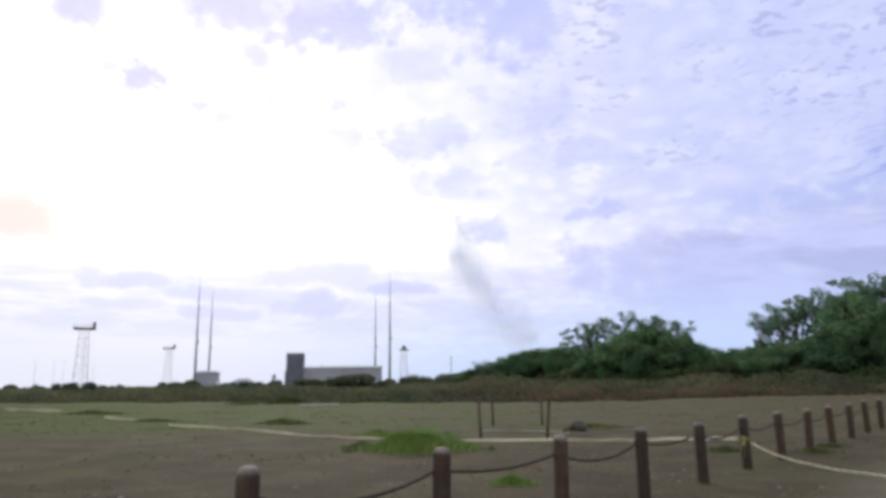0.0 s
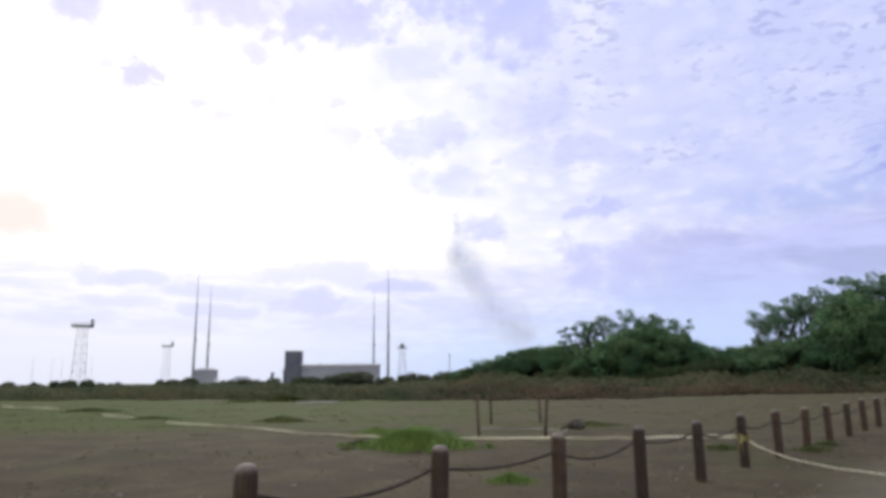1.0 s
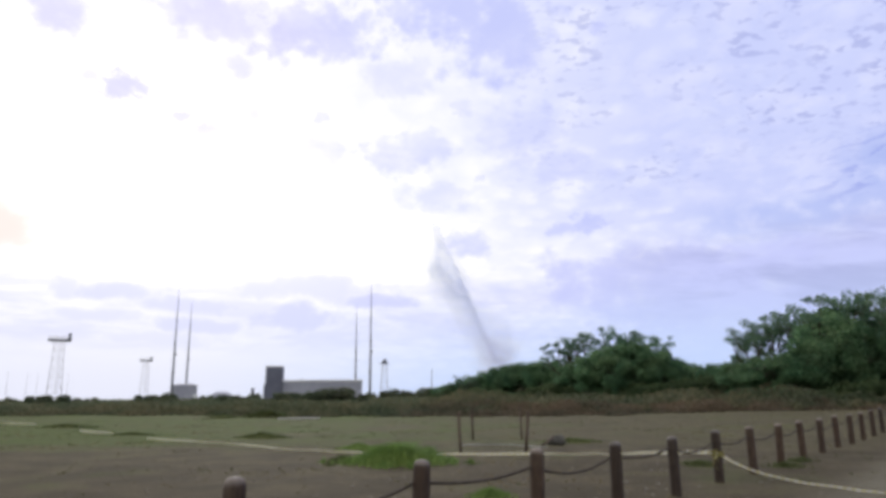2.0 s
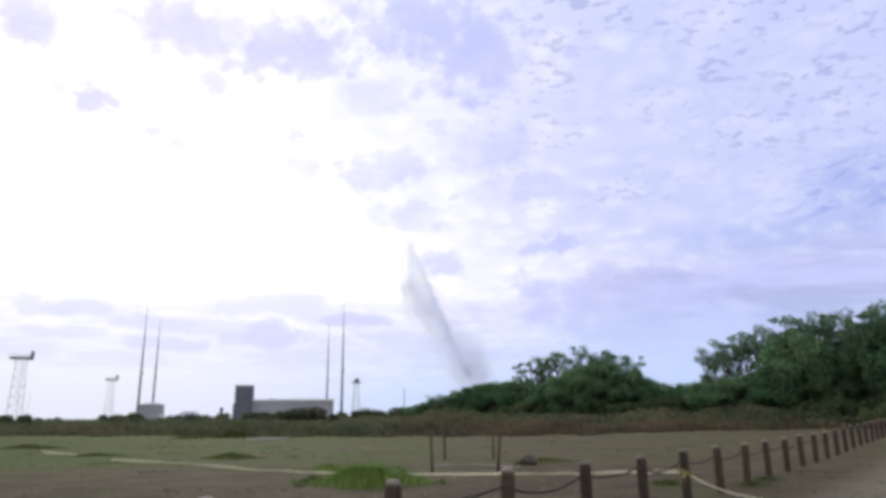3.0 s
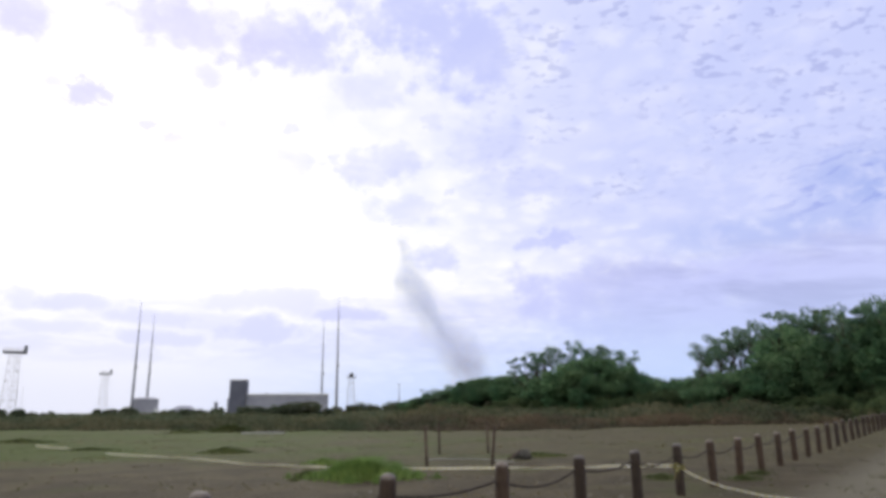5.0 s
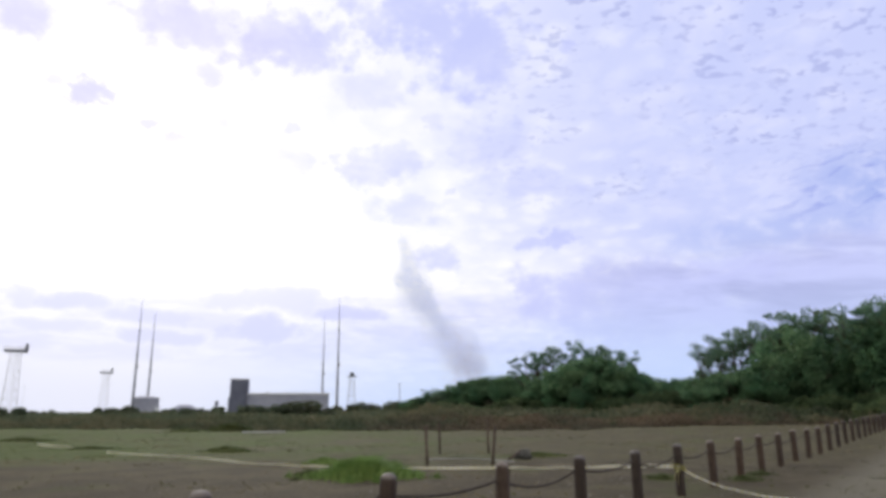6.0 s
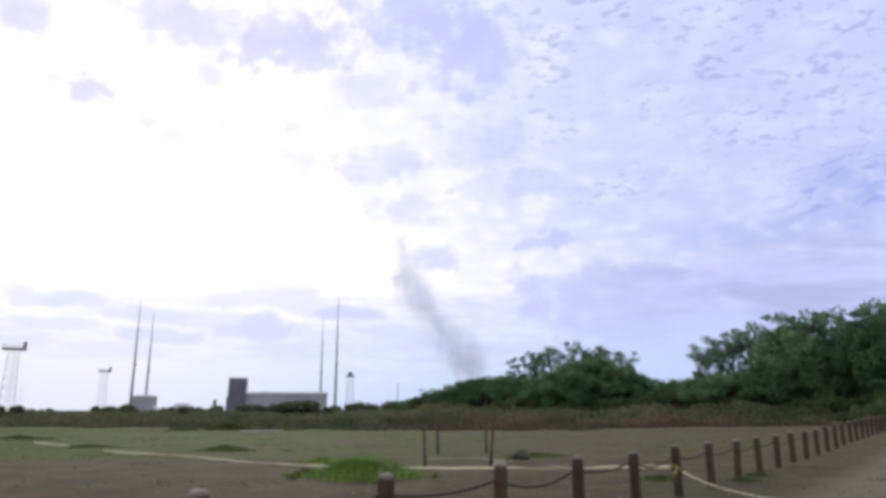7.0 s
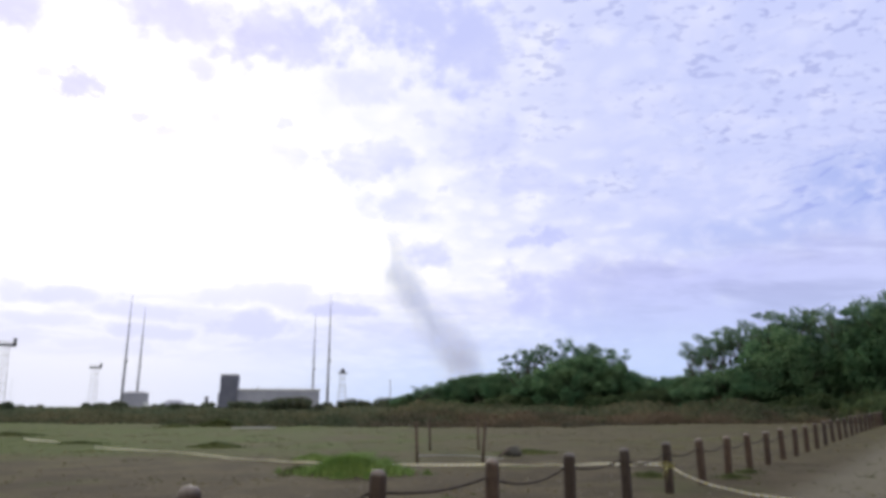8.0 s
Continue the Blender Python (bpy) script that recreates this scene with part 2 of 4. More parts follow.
def ground_paint():
    m, n, b = material("dry_field")
    co = n.add("ShaderNodeTexCoord").outputs["Object"]
    s = n.add("ShaderNodeSeparateXYZ")
    n.put(s.inputs[0], co)
    px, py, _ = s.outputs
    big = n.noise(co, 0.07, 5.0, 0.6)
    mid = n.noise(co, 0.6, 5.0, 0.62, 0.3)
    fine = n.noise(co, 5.0, 5.0, 0.65)
    grain = n.noise(co, 38.0, 4.0, 0.7)
    soil = n.mix(n.ramp(mid, 0.36, 0.66), (0.059, 0.048, 0.029), (0.088, 0.072, 0.044))
    straw = n.mix(n.ramp(fine, 0.35, 0.65), (0.070, 0.065, 0.031), (0.120, 0.108, 0.057))
    green = n.mix(n.ramp(fine, 0.3, 0.7), (0.040, 0.068, 0.008), (0.080, 0.116, 0.020))
    # straw-coloured turf beyond the bare strip by the fence, greener to the west
    turf = n.math("ADD", n.ramp(py, 14.0, 30.0, 0.0, 0.55), n.math("MULTIPLY", n.math("SUBTRACT", mid, 0.5), 1.6), clamp=True)
    col = n.mix(turf, soil, straw)
    lush = n.math("ADD", n.math("MULTIPLY", n.ramp(px, 18.0, -12.0), n.ramp(py, 17.0, 31.0)), n.math("MULTIPLY", n.math("SUBTRACT", big, 0.5), 2.2))
    patch = n.noise(co, 0.22, 4.0, 0.6)
    lush = n.math("ADD", lush, n.math("MULTIPLY", n.math("SUBTRACT", patch, 0.55), 2.6))
    lush = n.math("ADD", lush, n.math("MULTIPLY", n.math("SUBTRACT", mid, 0.55), 1.2), clamp=True)
    col = n.mix(n.math("MULTIPLY", lush, 0.76), col, green)
    track = n.math("MULTIPLY", n.ramp(n.math("SUBTRACT", px, n.math("MULTIPLY", py, 0.904)), -4.9, -3.0), n.ramp(py, 4.0, 14.0))
    col = n.mix(n.math("MULTIPLY", track, 0.75), col, n.mix(fine, (0.132, 0.120, 0.084), (0.196, 0.182, 0.134)))
    col = n.mix(1.0, col, n.mix(n.ramp(grain, 0.3, 0.7), (0.65, 0.65, 0.65), (1.3, 1.3, 1.3)), "MULTIPLY")
    n.put(b.inputs["Base Color"], col)
    b.inputs["Roughness"].default_value = 0.95
    b.inputs["Specular IOR Level"].default_value = 0.1
    bp = n.add("ShaderNodeBump")
    bp.inputs["Strength"].default_value, bp.inputs["Distance"].default_value = 0.7, 0.05
    n.put(bp.inputs["Height"], n.math("ADD", fine, n.math("MULTIPLY", grain, 0.4)))
    n.put(b.inputs["Normal"], bp.outputs[0])
    return m


def wood_paint():
    m, n, b = material("tarred_wood")
    co = n.add("ShaderNodeTexCoord").outputs["Object"]
    mp = n.add("ShaderNodeMapping")
    n.put(mp.inputs[0], co)
    mp.inputs["Scale"].default_value = (1.0, 1.0, 0.12)
    grain = n.noise(mp.outputs[0], 45.0, 5.0, 0.65, 0.4)
    blot = n.noise(co, 6.0, 4.0)
    col = n.mix(n.ramp(grain, 0.3, 0.7), (0.021, 0.013, 0.008), (0.054, 0.034, 0.021))
    col = n.mix(n.ramp(blot, 0.45, 0.75), col, (0.056, 0.041, 0.027))
    # sky light on the rounded top, painted in as a paler colour
    s = n.add("ShaderNodeSeparateXYZ")
    n.put(s.inputs[0], co)
    top_light = n.math("MULTIPLY", n.ramp(n.math("ADD", s.outputs[2], n.math("MULTIPLY", n.math("SUBTRACT", blot, 0.5), 0.10)), 0.90, 0.97), 0.8)
    col = n.mix(top_light, col, n.mix(grain, (0.13, 0.115, 0.10), (0.24, 0.22, 0.20)))
    r = n.add("ShaderNodeObjectInfo").outputs["Random"]
    col = n.mix(1.0, col, n.mix(r, (0.75, 0.75, 0.76), (1.3, 1.2, 1.1)), "MULTIPLY")
    n.put(b.inputs["Base Color"], col)
    b.inputs["Roughness"].default_value = 0.6
    b.inputs["Specular IOR Level"].default_value = 0.3
    bp = n.add("ShaderNodeBump")
    bp.inputs["Strength"].default_value, bp.inputs["Distance"].default_value = 0.5, 0.006
    n.put(bp.inputs["Height"], grain)
    n.put(b.inputs["Normal"], bp.outputs[0])
    return m


def tape_paint():
    m, n, b = material("barrier_tape")
    co = n.add("ShaderNodeTexCoord").outputs["UV"]
    s = n.add("ShaderNodeSeparateXYZ")
    n.put(s.inputs[0], co)
    band = n.math("FRACT", n.math("MULTIPLY", s.outputs[0], 6.3))
    col = n.mix(n.ramp(band, 0.52, 0.58), (0.86, 0.85, 0.78), (0.72, 0.67, 0.38))
    col = n.mix(n.ramp(n.noise(co, 6.0, 4.0), 0.5, 0.75), col, (0.62, 0.60, 0.50))
    n.put(b.inputs["Base Color"], col)
    b.inputs["Roughness"].default_value = 0.45
    return m


GROUND = ground_paint()
WOOD = wood_paint()
TAPE = tape_paint()
KNOT = rough_paint("yellow_tape", (0.30, 0.28, 0.09), (0.50, 0.46, 0.20), 0.5, 20.0, 0.0, 0.2, 90.0)
ROPE = rough_paint("dark_rope", (0.030, 0.025, 0.020), (0.075, 0.062, 0.050), 0.9, 12.0, 0.0, 0.6, 120.0)
STAKE = rough_paint("weathered_stake", (0.055, 0.040, 0.030), (0.12, 0.09, 0.068), 0.85, 6.0, 0.0, 0.4, 60.0, 0.2)
BARK = rough_paint("bark", (0.045, 0.036, 0.028), (0.11, 0.09, 0.07), 0.9, 3.0, 0.0, 0.6, 22.0)
# the blue in these two greens stands in for haze before the wood
LEAF = leaf_paint("dark_leaf", (0.070, 0.136, 0.076), (0.148, 0.250, 0.128), light=0.5)
LEAF_AIRY = leaf_paint("top_leaf", (0.082, 0.150, 0.104), (0.155, 0.245, 0.160), light=0.5)
SHRUB = leaf_paint("shrub_leaf", (0.054, 0.078, 0.038), (0.104, 0.140, 0.062), light=0.5)
# far bushes: shrub green made paler, with the haze in the colour
HAZY = leaf_paint("hazed_bush_leaf", (0.075, 0.088, 0.056), (0.130, 0.146, 0.092), light=0.45)
SCRUB = leaf_paint("scrub_leaf", (0.052, 0.064, 0.036), (0.122, 0.122, 0.074), light=0.4)
DRY = leaf_paint("dry_scrub", (0.074, 0.066, 0.044), (0.150, 0.124, 0.086), light=0.4)
GRASS = leaf_paint("bright_grass", (0.098, 0.166, 0.042), (0.190, 0.288, 0.086), light=0.4)
TUFT = leaf_paint("dull_grass", (0.120, 0.112, 0.060), (0.200, 0.182, 0.106), light=0.5)
OLIVE = leaf_paint("olive_grass", (0.055, 0.076, 0.028), (0.105, 0.130, 0.052), light=0.4)
STEEL = rough_paint("galvanised_steel", (0.20, 0.20, 0.21), (0.32, 0.32, 0.33), 0.55, 2.0, 0.3, 0.1, 14.0)
PALE = rough_paint("pale_painted_steel", (0.55, 0.55, 0.58), (0.70, 0.69, 0.70), 0.6, 2.0, 0.1, 0.1, 14.0)
DARKSTEEL = rough_paint("dark_steel", (0.05, 0.05, 0.06), (0.11, 0.11, 0.12), 0.6, 1.0, 0.2, 0.1, 9.0)
# both claddings carry the distance haze as a blue tint
CLAD_DARK = rough_paint("dark_cladding", (0.085, 0.090, 0.122), (0.125, 0.130, 0.168), 0.7, 0.2, 0.0, 0.1, 2.0)
CLAD = rough_paint("grey_cladding", (0.25, 0.255, 0.300), (0.33, 0.335, 0.380), 0.7, 0.15, 0.0, 0.1, 2.0)
ROOF = rough_paint("pale_roof", (0.55, 0.55, 0.56), (0.72, 0.72, 0.72), 0.5, 0.3, 0.0, 0.1, 3.0)
WHITE = rough_paint("white_sheeting", (0.55, 0.56, 0.58), (0.75, 0.75, 0.76), 0.6, 0.4, 0.0, 0.1, 3.0)
STONE = rough_paint("grey_stone", (0.035, 0.034, 0.028), (0.10, 0.095, 0.08), 0.9, 5.0, 0.0, 0.6, 30.0)


def smoke_paint(name, low, high, passing):
    """Fine droplets that scatter light from all round."""
    m, n, b = material(name)
    co = n.add("ShaderNodeTexCoord").outputs["Object"]
    col = n.mix(n.noise(co, 0.05, 3.0), low, high)
    n.put(b.inputs["Base Color"], col)
    b.inputs["Roughness"].default_value = 1.0
    b.inputs["Specular IOR Level"].default_value = 0.0
    tr = n.add("ShaderNodeBsdfTranslucent")
    n.put(tr.inputs[0], col)
    mx = n.add("ShaderNodeMixShader")
    mx.inputs[0].default_value = passing
    n.put(mx.inputs[1], b.outputs[0])
    n.put(mx.inputs[2], tr.outputs[0])
    n.put(m.node_tree.nodes["Material Output"].inputs[0], mx.outputs[0])
    return m


SMOKE = smoke_paint("pale_smoke", (0.80, 0.845, 1.0), (0.87, 0.91, 1.0), 0.75)
TRAIL = smoke_paint("trail_smoke", (0.76, 0.77, 0.86), (0.86, 0.87, 0.95), 0.65)
DUST = smoke_paint("dusty_smoke", (0.76, 0.75, 0.84), (0.84, 0.83, 0.92), 0.7)


# ---------------------------------------------------------------- building blocks
def mesh_of(name, verts, faces, mat, smooth=False):
    me = bpy.data.meshes.new(name)
    me.from_pydata([tuple(v) for v in verts], [], [tuple(f) for f in faces])
    me.materials.append(mat)
    if smooth:
        me.polygons.foreach_set("use_smooth", [True] * len(me.polygons))
    me.update()
    return me


def from_bm(name, bm, mat, smooth=False):
    me = bpy.data.meshes.new(name)
    bmesh.ops.recalc_face_normals(bm, faces=bm.faces)
    bm.to_mesh(me)
    bm.free()
    me.materials.append(mat)
    if smooth:
        me.polygons.foreach_set("use_smooth", [True] * len(me.polygons))
    return me


def part(name, data, parent, label="", at=None):
    ob = new(name, data)
    ob.parent = parent
    if at is not None:
        ob.matrix_basis = at
    if label:
        ob["label"] = label
    return ob


def thing(name, m, label, category, group="", kind=""):
    ob = new(name)
    ob.empty_display_size = 0.2
    ob.matrix_basis = m
    return tagged(ob, label, category, group, kind)


def box_bm(bm, x0, y0, z0, x1, y1, z1, bevel=0.0):
    r = bmesh.ops.create_cube(bm, size=1.0)
    vs = r["verts"]
    for v in vs:
        v.co = Vector((x0 + (v.co.x + 0.5) * (x1 - x0), y0 + (v.co.y + 0.5) * (y1 - y0), z0 + (v.co.z + 0.5) * (z1 - z0)))
    if bevel:
        es = list({e for v in vs for e in v.link_edges})
        bmesh.ops.bevel(bm, geom=es, offset=bevel, segments=2, affect="EDGES")


def box_mesh(name, x0, y0, z0, x1, y1, z1, mat, bevel=0.0):
    bm = bmesh.new()
    box_bm(bm, x0, y0, z0, x1, y1, z1, bevel)
    return from_bm(name, bm, mat)


def tube(points, radii, sides=8, cap=True):
    """Verts and faces of a tapered tube along points."""
    verts, faces = [], []
    pts = [Vector(p) for p in points]
    n = len(pts)
    for i, p in enumerate(pts):
        d = (pts[min(i + 1, n - 1)] - pts[max(i - 1, 0)]).normalized()
        a = d.cross(Vector((0.31, 0.95, 0.05))).normalized()
        b = d.cross(a)
        for k in range(sides):
            t = 2 * math.pi * k / sides
            verts.append(p + (a * math.cos(t) + b * math.sin(t)) * radii[i])
    for i in range(n - 1):
        for k in range(sides):
            k2 = (k + 1) % sides
            faces.append((i * sides + k, i * sides + k2, (i + 1) * sides + k2, (i + 1) * sides + k))
    if cap:
        faces.append(tuple(range(sides))[::-1])
        faces.append(tuple((n - 1) * sides + k for k in range(sides)))
    return verts, faces


def tubes_mesh(name, runs, mat, sides=6, smooth=True):
    """One mesh out of several tubes: (points, radii)."""
    vs, fs = [], []
    for pts, rad in runs:
        v, f = tube(pts, rad, sides)
        o = len(vs)
        vs += v
        fs += [tuple(i + o for i in q) for q in f]
    return mesh_of(name, vs, fs, mat, smooth)


def bar(a, b, r):
    return ([a, b], [r, r])


def ground_z(x, y):
    """The field lies flat and lifts gently to the east."""
    k = 2.0
    lift = 0.035 * k * math.log1p(math.exp(min((x - 16.0) / k, 40.0)))
    return 0.4 * (1 - math.exp(-lift / 0.4))


def triangle_mesh(name, corners, mat):
    """One mesh of loose triangles from an array of n x 3 corners."""
    n = len(corners)
    me = bpy.data.meshes.new(name)
    me.vertices.add(3 * n)
    me.vertices.foreach_set("co", corners.astype(np.float32).ravel())
    me.loops.add(3 * n)
    me.loops.foreach_set("vertex_index", np.arange(3 * n, dtype=np.int32))
    me.polygons.add(n)
    me.polygons.foreach_set("loop_start", np.arange(0, 3 * n, 3, dtype=np.int32))
    me.update(calc_edges=True)
    me.materials.append(mat)
    return me


def droplet_cloud(name, centres, sizes, mat, rng):
    """Tiny three-sided droplets in one mesh."""
    c = np.asarray(centres, float)
    n = len(c)
    s = np.asarray(sizes, float).reshape(-1, 1)
    a = rng.normal(size=(n, 3))
    a /= np.linalg.norm(a, axis=1, keepdims=True)
    b = np.cross(a, rng.normal(size=(n, 3)))
    b /= np.linalg.norm(b, axis=1, keepdims=True)
    return triangle_mesh(name, np.stack([c + a * s, c - a * s * 0.5 + b * s * 0.87, c - a * s * 0.5 - b * s * 0.87], 1), mat)


def leaf_cloud(name, centres, sizes, mat, rng, droop=0.0, long=1.6):
    """Many small pointed leaves in one mesh."""
    c = np.asarray(centres, float)
    n = len(c)
    s = np.asarray(sizes, float).reshape(-1, 1)
    a = rng.normal(size=(n, 3))
    a /= np.linalg.norm(a, axis=1, keepdims=True)
    h = rng.normal(size=(n, 3))
    b = np.cross(a, h)
    b /= np.linalg.norm(b, axis=1, keepdims=True)
    a[:, 2] -= droop
    v = np.stack([c + a * s * long, c - a * s * long * 0.56 + b * s * 0.9, c - a * s * long * 0.56 - b * s * 0.9], 1)
    return triangle_mesh(name, v, mat)


def clump_points(rng, centre, radius, n, flat=0.65):
    """Points in a lumpy ellipsoid, denser towards its skin."""
    d = rng.normal(size=(n, 3))
    d /= np.linalg.norm(d, axis=1, keepdims=True)
    r = rng.uniform(0.25, 1.0, size=(n, 1)) ** 0.45
    lump = 1 + 0.28 * np.sin(d[:, :1] * 5 + centre[0]) * np.cos(d[:, 1:2] * 4 + centre[1])
    p = d * r * lump * radius
    p[:, 2] *= flat
    return p + np.asarray(centre)


# ---------------------------------------------------------------- ground
def build_ground():
    rings = [0.0] + [0.6 * 1.085 ** i for i in range(112)]
    rings = [r for r in rings if r < 4800] + [4900.0]
    seg = 144
    verts, faces = [(0, 0, 0)], []
    for r in rings[1:]:
        for k in range(seg):
            t = 2 * math.pi * k / seg
            x, y = r * math.sin(t), r * math.cos(t)
            z = ground_z(x, y)
            if r < 90:
                z += 0.045 * (noise.noise((x * 0.45, y * 0.45, 0)) + 0.5 * noise.noise((x * 1.3, y * 1.3, 3)))
            verts.append((x, y, z))
    for k in range(seg):
        faces.append((0, 1 + (k + 1) % seg, 1 + k))
    for i in range(len(rings) - 2):
        for k in range(seg):
            k2 = (k + 1) % seg
            a, b = 1 + i * seg, 1 + (i + 1) * seg
            faces.append((a + k, a + k2, b + k2, b + k))
    ob = new("ground", mesh_of("ground", verts, faces, GROUND, True))
    tagged(ob, "dry brown field with patches of green turf", "ground", kind="structure")


build_ground()

# ---------------------------------------------------------------- bollard fence
FENCE_START, FENCE_STEP = Vector((-1.472, 5.61, 0)), Vector((1.4241, 1.5757, 0))
POST_H, POST_R = 0.98, 0.09


def bollard_mesh(seed):
    rng = random.Random(seed)
    prof = [(-0.35, 1.0), (0.0, 1.0), (0.3, 0.985), (0.6, 0.99), (0.86, 0.98), (0.925, 0.965), (0.955, 0.90), (0.98, 0.74), (0.993, 0.48), (1.0, 0.0)]
    sides, verts, faces = 20, [], []
    for z, k in prof[:-1]:
        for j in range(sides):
            t = 2 * math.pi * j / sides
            wob_r = 1 + 0.025 * math.sin(3 * t + seed) + 0.012 * rng.uniform(-1, 1)
            verts.append((POST_R * k * wob_r * math.cos(t), POST_R * k * wob_r * math.sin(t), z * POST_H))
    verts.append((0, 0, POST_H))
    for i in range(len(prof) - 2):
        for j in range(sides):
            j2 = (j + 1) % sides
            faces.append((i * sides + j, i * sides + j2, (i + 1) * sides + j2, (i + 1) * sides + j))
    top = (len(prof) - 2) * sides
    for j in range(sides):
        faces.append((top + j, top + (j + 1) % sides, len(verts) - 1))
    return mesh_of("post", verts, faces, WOOD, True)


def build_fence():
    fence = thing("bollard_fence", Matrix(), "row of dark round-topped wooden bollards linked by sagging rope", "fence")
    kinds = [bollard_mesh(s) for s in range(4)]
    rng = random.Random(5)
    feet = []
    for i in range(27):
        p = FENCE_START + FENCE_STEP * i
        p.z = ground_z(p.x, p.y) - 0.02 + 0.125 * math.exp(-i / 3.2)
        feet.append(p)
        ob = part("post", kinds[i % 4], fence, at=pose(p.x, p.y, p.z + rng.uniform(-0.02, 0.02), rng.uniform(-1.2, 1.2), rng.uniform(-1.2, 1.2), rng.uniform(0, 360)))
    for i in range(26):
        a, b = feet[i], feet[i + 1]
        ha, hb, sag = 0.77, 0.77, 0.12 + 0.04 * math.sin(i * 2.9 + 1.5)
        pts = []
        side = Vector((-FENCE_STEP.y, FENCE_STEP.x, 0)).normalized() * (POST_R * 0.6)
        for k in range(15):
            t = k / 14
            q = a.lerp(b, t) + side
            q.z += ha + (hb - ha) * t - sag * 4 * t * (1 - t)
            pts.append(q)
        part("rope", tubes_mesh("rope", [(pts, [0.017] * len(pts))], ROPE, 8), fence, "dark sagging rope between two bollards")


build_fence()


# ---------------------------------------------------------------- barrier tape
def ribbon(name, path, width, mat, rng, parent, lift=0.03):
    pts = []
    for (x0, y0, z0), (x1, y1, z1) in zip(path, path[1:]):
        n = max(2, int(math.dist((x0, y0), (x1, y1)) / 0.35))
        for k in range(n):
            t = k / n
            pts.append(Vector((x0 + (x1 - x0) * t, y0 + (y1 - y0) * t, z0 + (z1 - z0) * t)))
    pts.append(Vector(path[-1]))
    bm = bmesh.new()
    uv = bm.loops.layers.uv.new("along")
    prev, run = None, 0.0
    for i, p in enumerate(pts):
        d = (pts[min(i + 1, len(pts) - 1)] - pts[max(i - 1, 0)]).normalized()
        s = d.cross(Vector((0, 0, 1))).normalized()
        tw = 1.05 + 0.35 * math.sin(i * 0.37) + 0.2 * rng.uniform(-1, 1)
        cross = (s * math.cos(tw) + Vector((0, 0, 1)) * math.sin(tw)) * (width / 2)
        q = p + Vector((0, 0, lift + abs(cross.z) + 0.012 * rng.uniform(-1, 1)))
        cur = (bm.verts.new(q - cross), bm.verts.new(q + cross), run)
        if prev:
            f = bm.faces.new((prev[0], prev[1], cur[1], cur[0]))
            for lp, val in zip(f.loops, ((prev[2], 0), (prev[2], 1), (cur[2], 1), (cur[2], 0))):
                lp[uv].uv = val
        prev = cur
        if i + 1 < len(pts):
            run += (pts[i + 1] - p).length
    bmesh.ops.solidify(bm, geom=bm.faces[:], thickness=0.002)
    return part(name, from_bm(name, bm, mat), parent)


def build_tape():
    rng = random.Random(11)
    g = lambda x, y, z=0.0: (x, y, ground_z(x, y) + z)
    tape = thing("barrier_tape", Matrix(), "pale yellow barrier tape trailing over grass, tied to a bollard", "tape")
    post = FENCE_START + FENCE_STEP * 5
    tie = (post.x - 0.05, post.y - 0.10, ground_z(post.x, post.y) + 0.52)
    ribbon("strip", [g(-34.5, 54.6), g(-33.3, 53.0), g(-28.2, 49.4), g(-26.2, 47.8)], 0.09, TAPE, rng, tape)
    ribbon("strip", [g(-18.2, 37.4), g(-16.5, 35.5), g(-15.0, 34.2)], 0.10, TAPE, rng, tape)
    ribbon("strip", [g(-11.6, 29.6), g(-9.6, 27.9), g(-7.8, 26.7), g(-5.0, 23.4), g(-2.5, 21.4), g(-1.45, 20.6), g(0.64, 19.7, 0.03)], 0.07, TAPE, rng, tape)
    ribbon("strip", [g(0.64, 19.7, 0.03), g(2.92, 19.4, 0.04), tie], 0.06, TAPE, rng, tape)
    ribbon("strip", [tie, g(6.05, 13.75, 0.30), g(6.5, 13.45, 0.12), g(6.95, 12.8, 0.02), g(7.4, 12.0), g(8.3, 11.2)], 0.035, TAPE, rng, tape)
    for drop, reach, turns in ((0.05, 0.098, 1.0), (0.0, 0.108, 1.6)):
        ring = []
        for k in range(int(16 * turns) + 1):
            t = 2 * math.pi * k / 16
            ring.append((post.x + reach * math.cos(t + drop), post.y + reach * math.sin(t + drop), tie[2] - drop + 0.03 * math.sin(2 * t)))
        ribbon("knot", ring, 0.045, KNOT, rng, tape)
    for side, fall in ((-0.16, 0.24), (-0.10, 0.34)):
        end = [(post.x - 0.06, post.y - 0.11, tie[2] - 0.04), (post.x + side * 0.8, post.y - 0.14, tie[2] - fall * 0.4), (post.x + side, post.y - 0.13, tie[2] - fall)]
        ribbon("loose_end", end, 0.045, KNOT, rng, tape)


build_tape()


# ---------------------------------------------------------------- stakes
def build_stakes():
    rng = random.Random(3)
    for x, y, h, lean in ((1.09, 21.3, 1.22, -2.5), (1.88, 27.2, 1.25, -1.5), (3.88, 27.9, 1.28, -1.0), (3.02, 20.9, 1.22, 4.5)):
        pts = [(0, 0, -0.2), (0, 0, h * 0.5), (0.005, 0, h * 0.97), (0.005, 0, h)]
        ob = new("wooden_stake", tubes_mesh("wooden_stake", [(pts, [0.05, 0.048, 0.046, 0.036])], STAKE, 10))
        ob.matrix_basis = pose(x, y, ground_z(x, y), rng.uniform(-2, 2), lean, 0)
        tagged(ob, "slim weathered wooden stake driven into the field", "stake", "stakes in the field")


build_stakes()


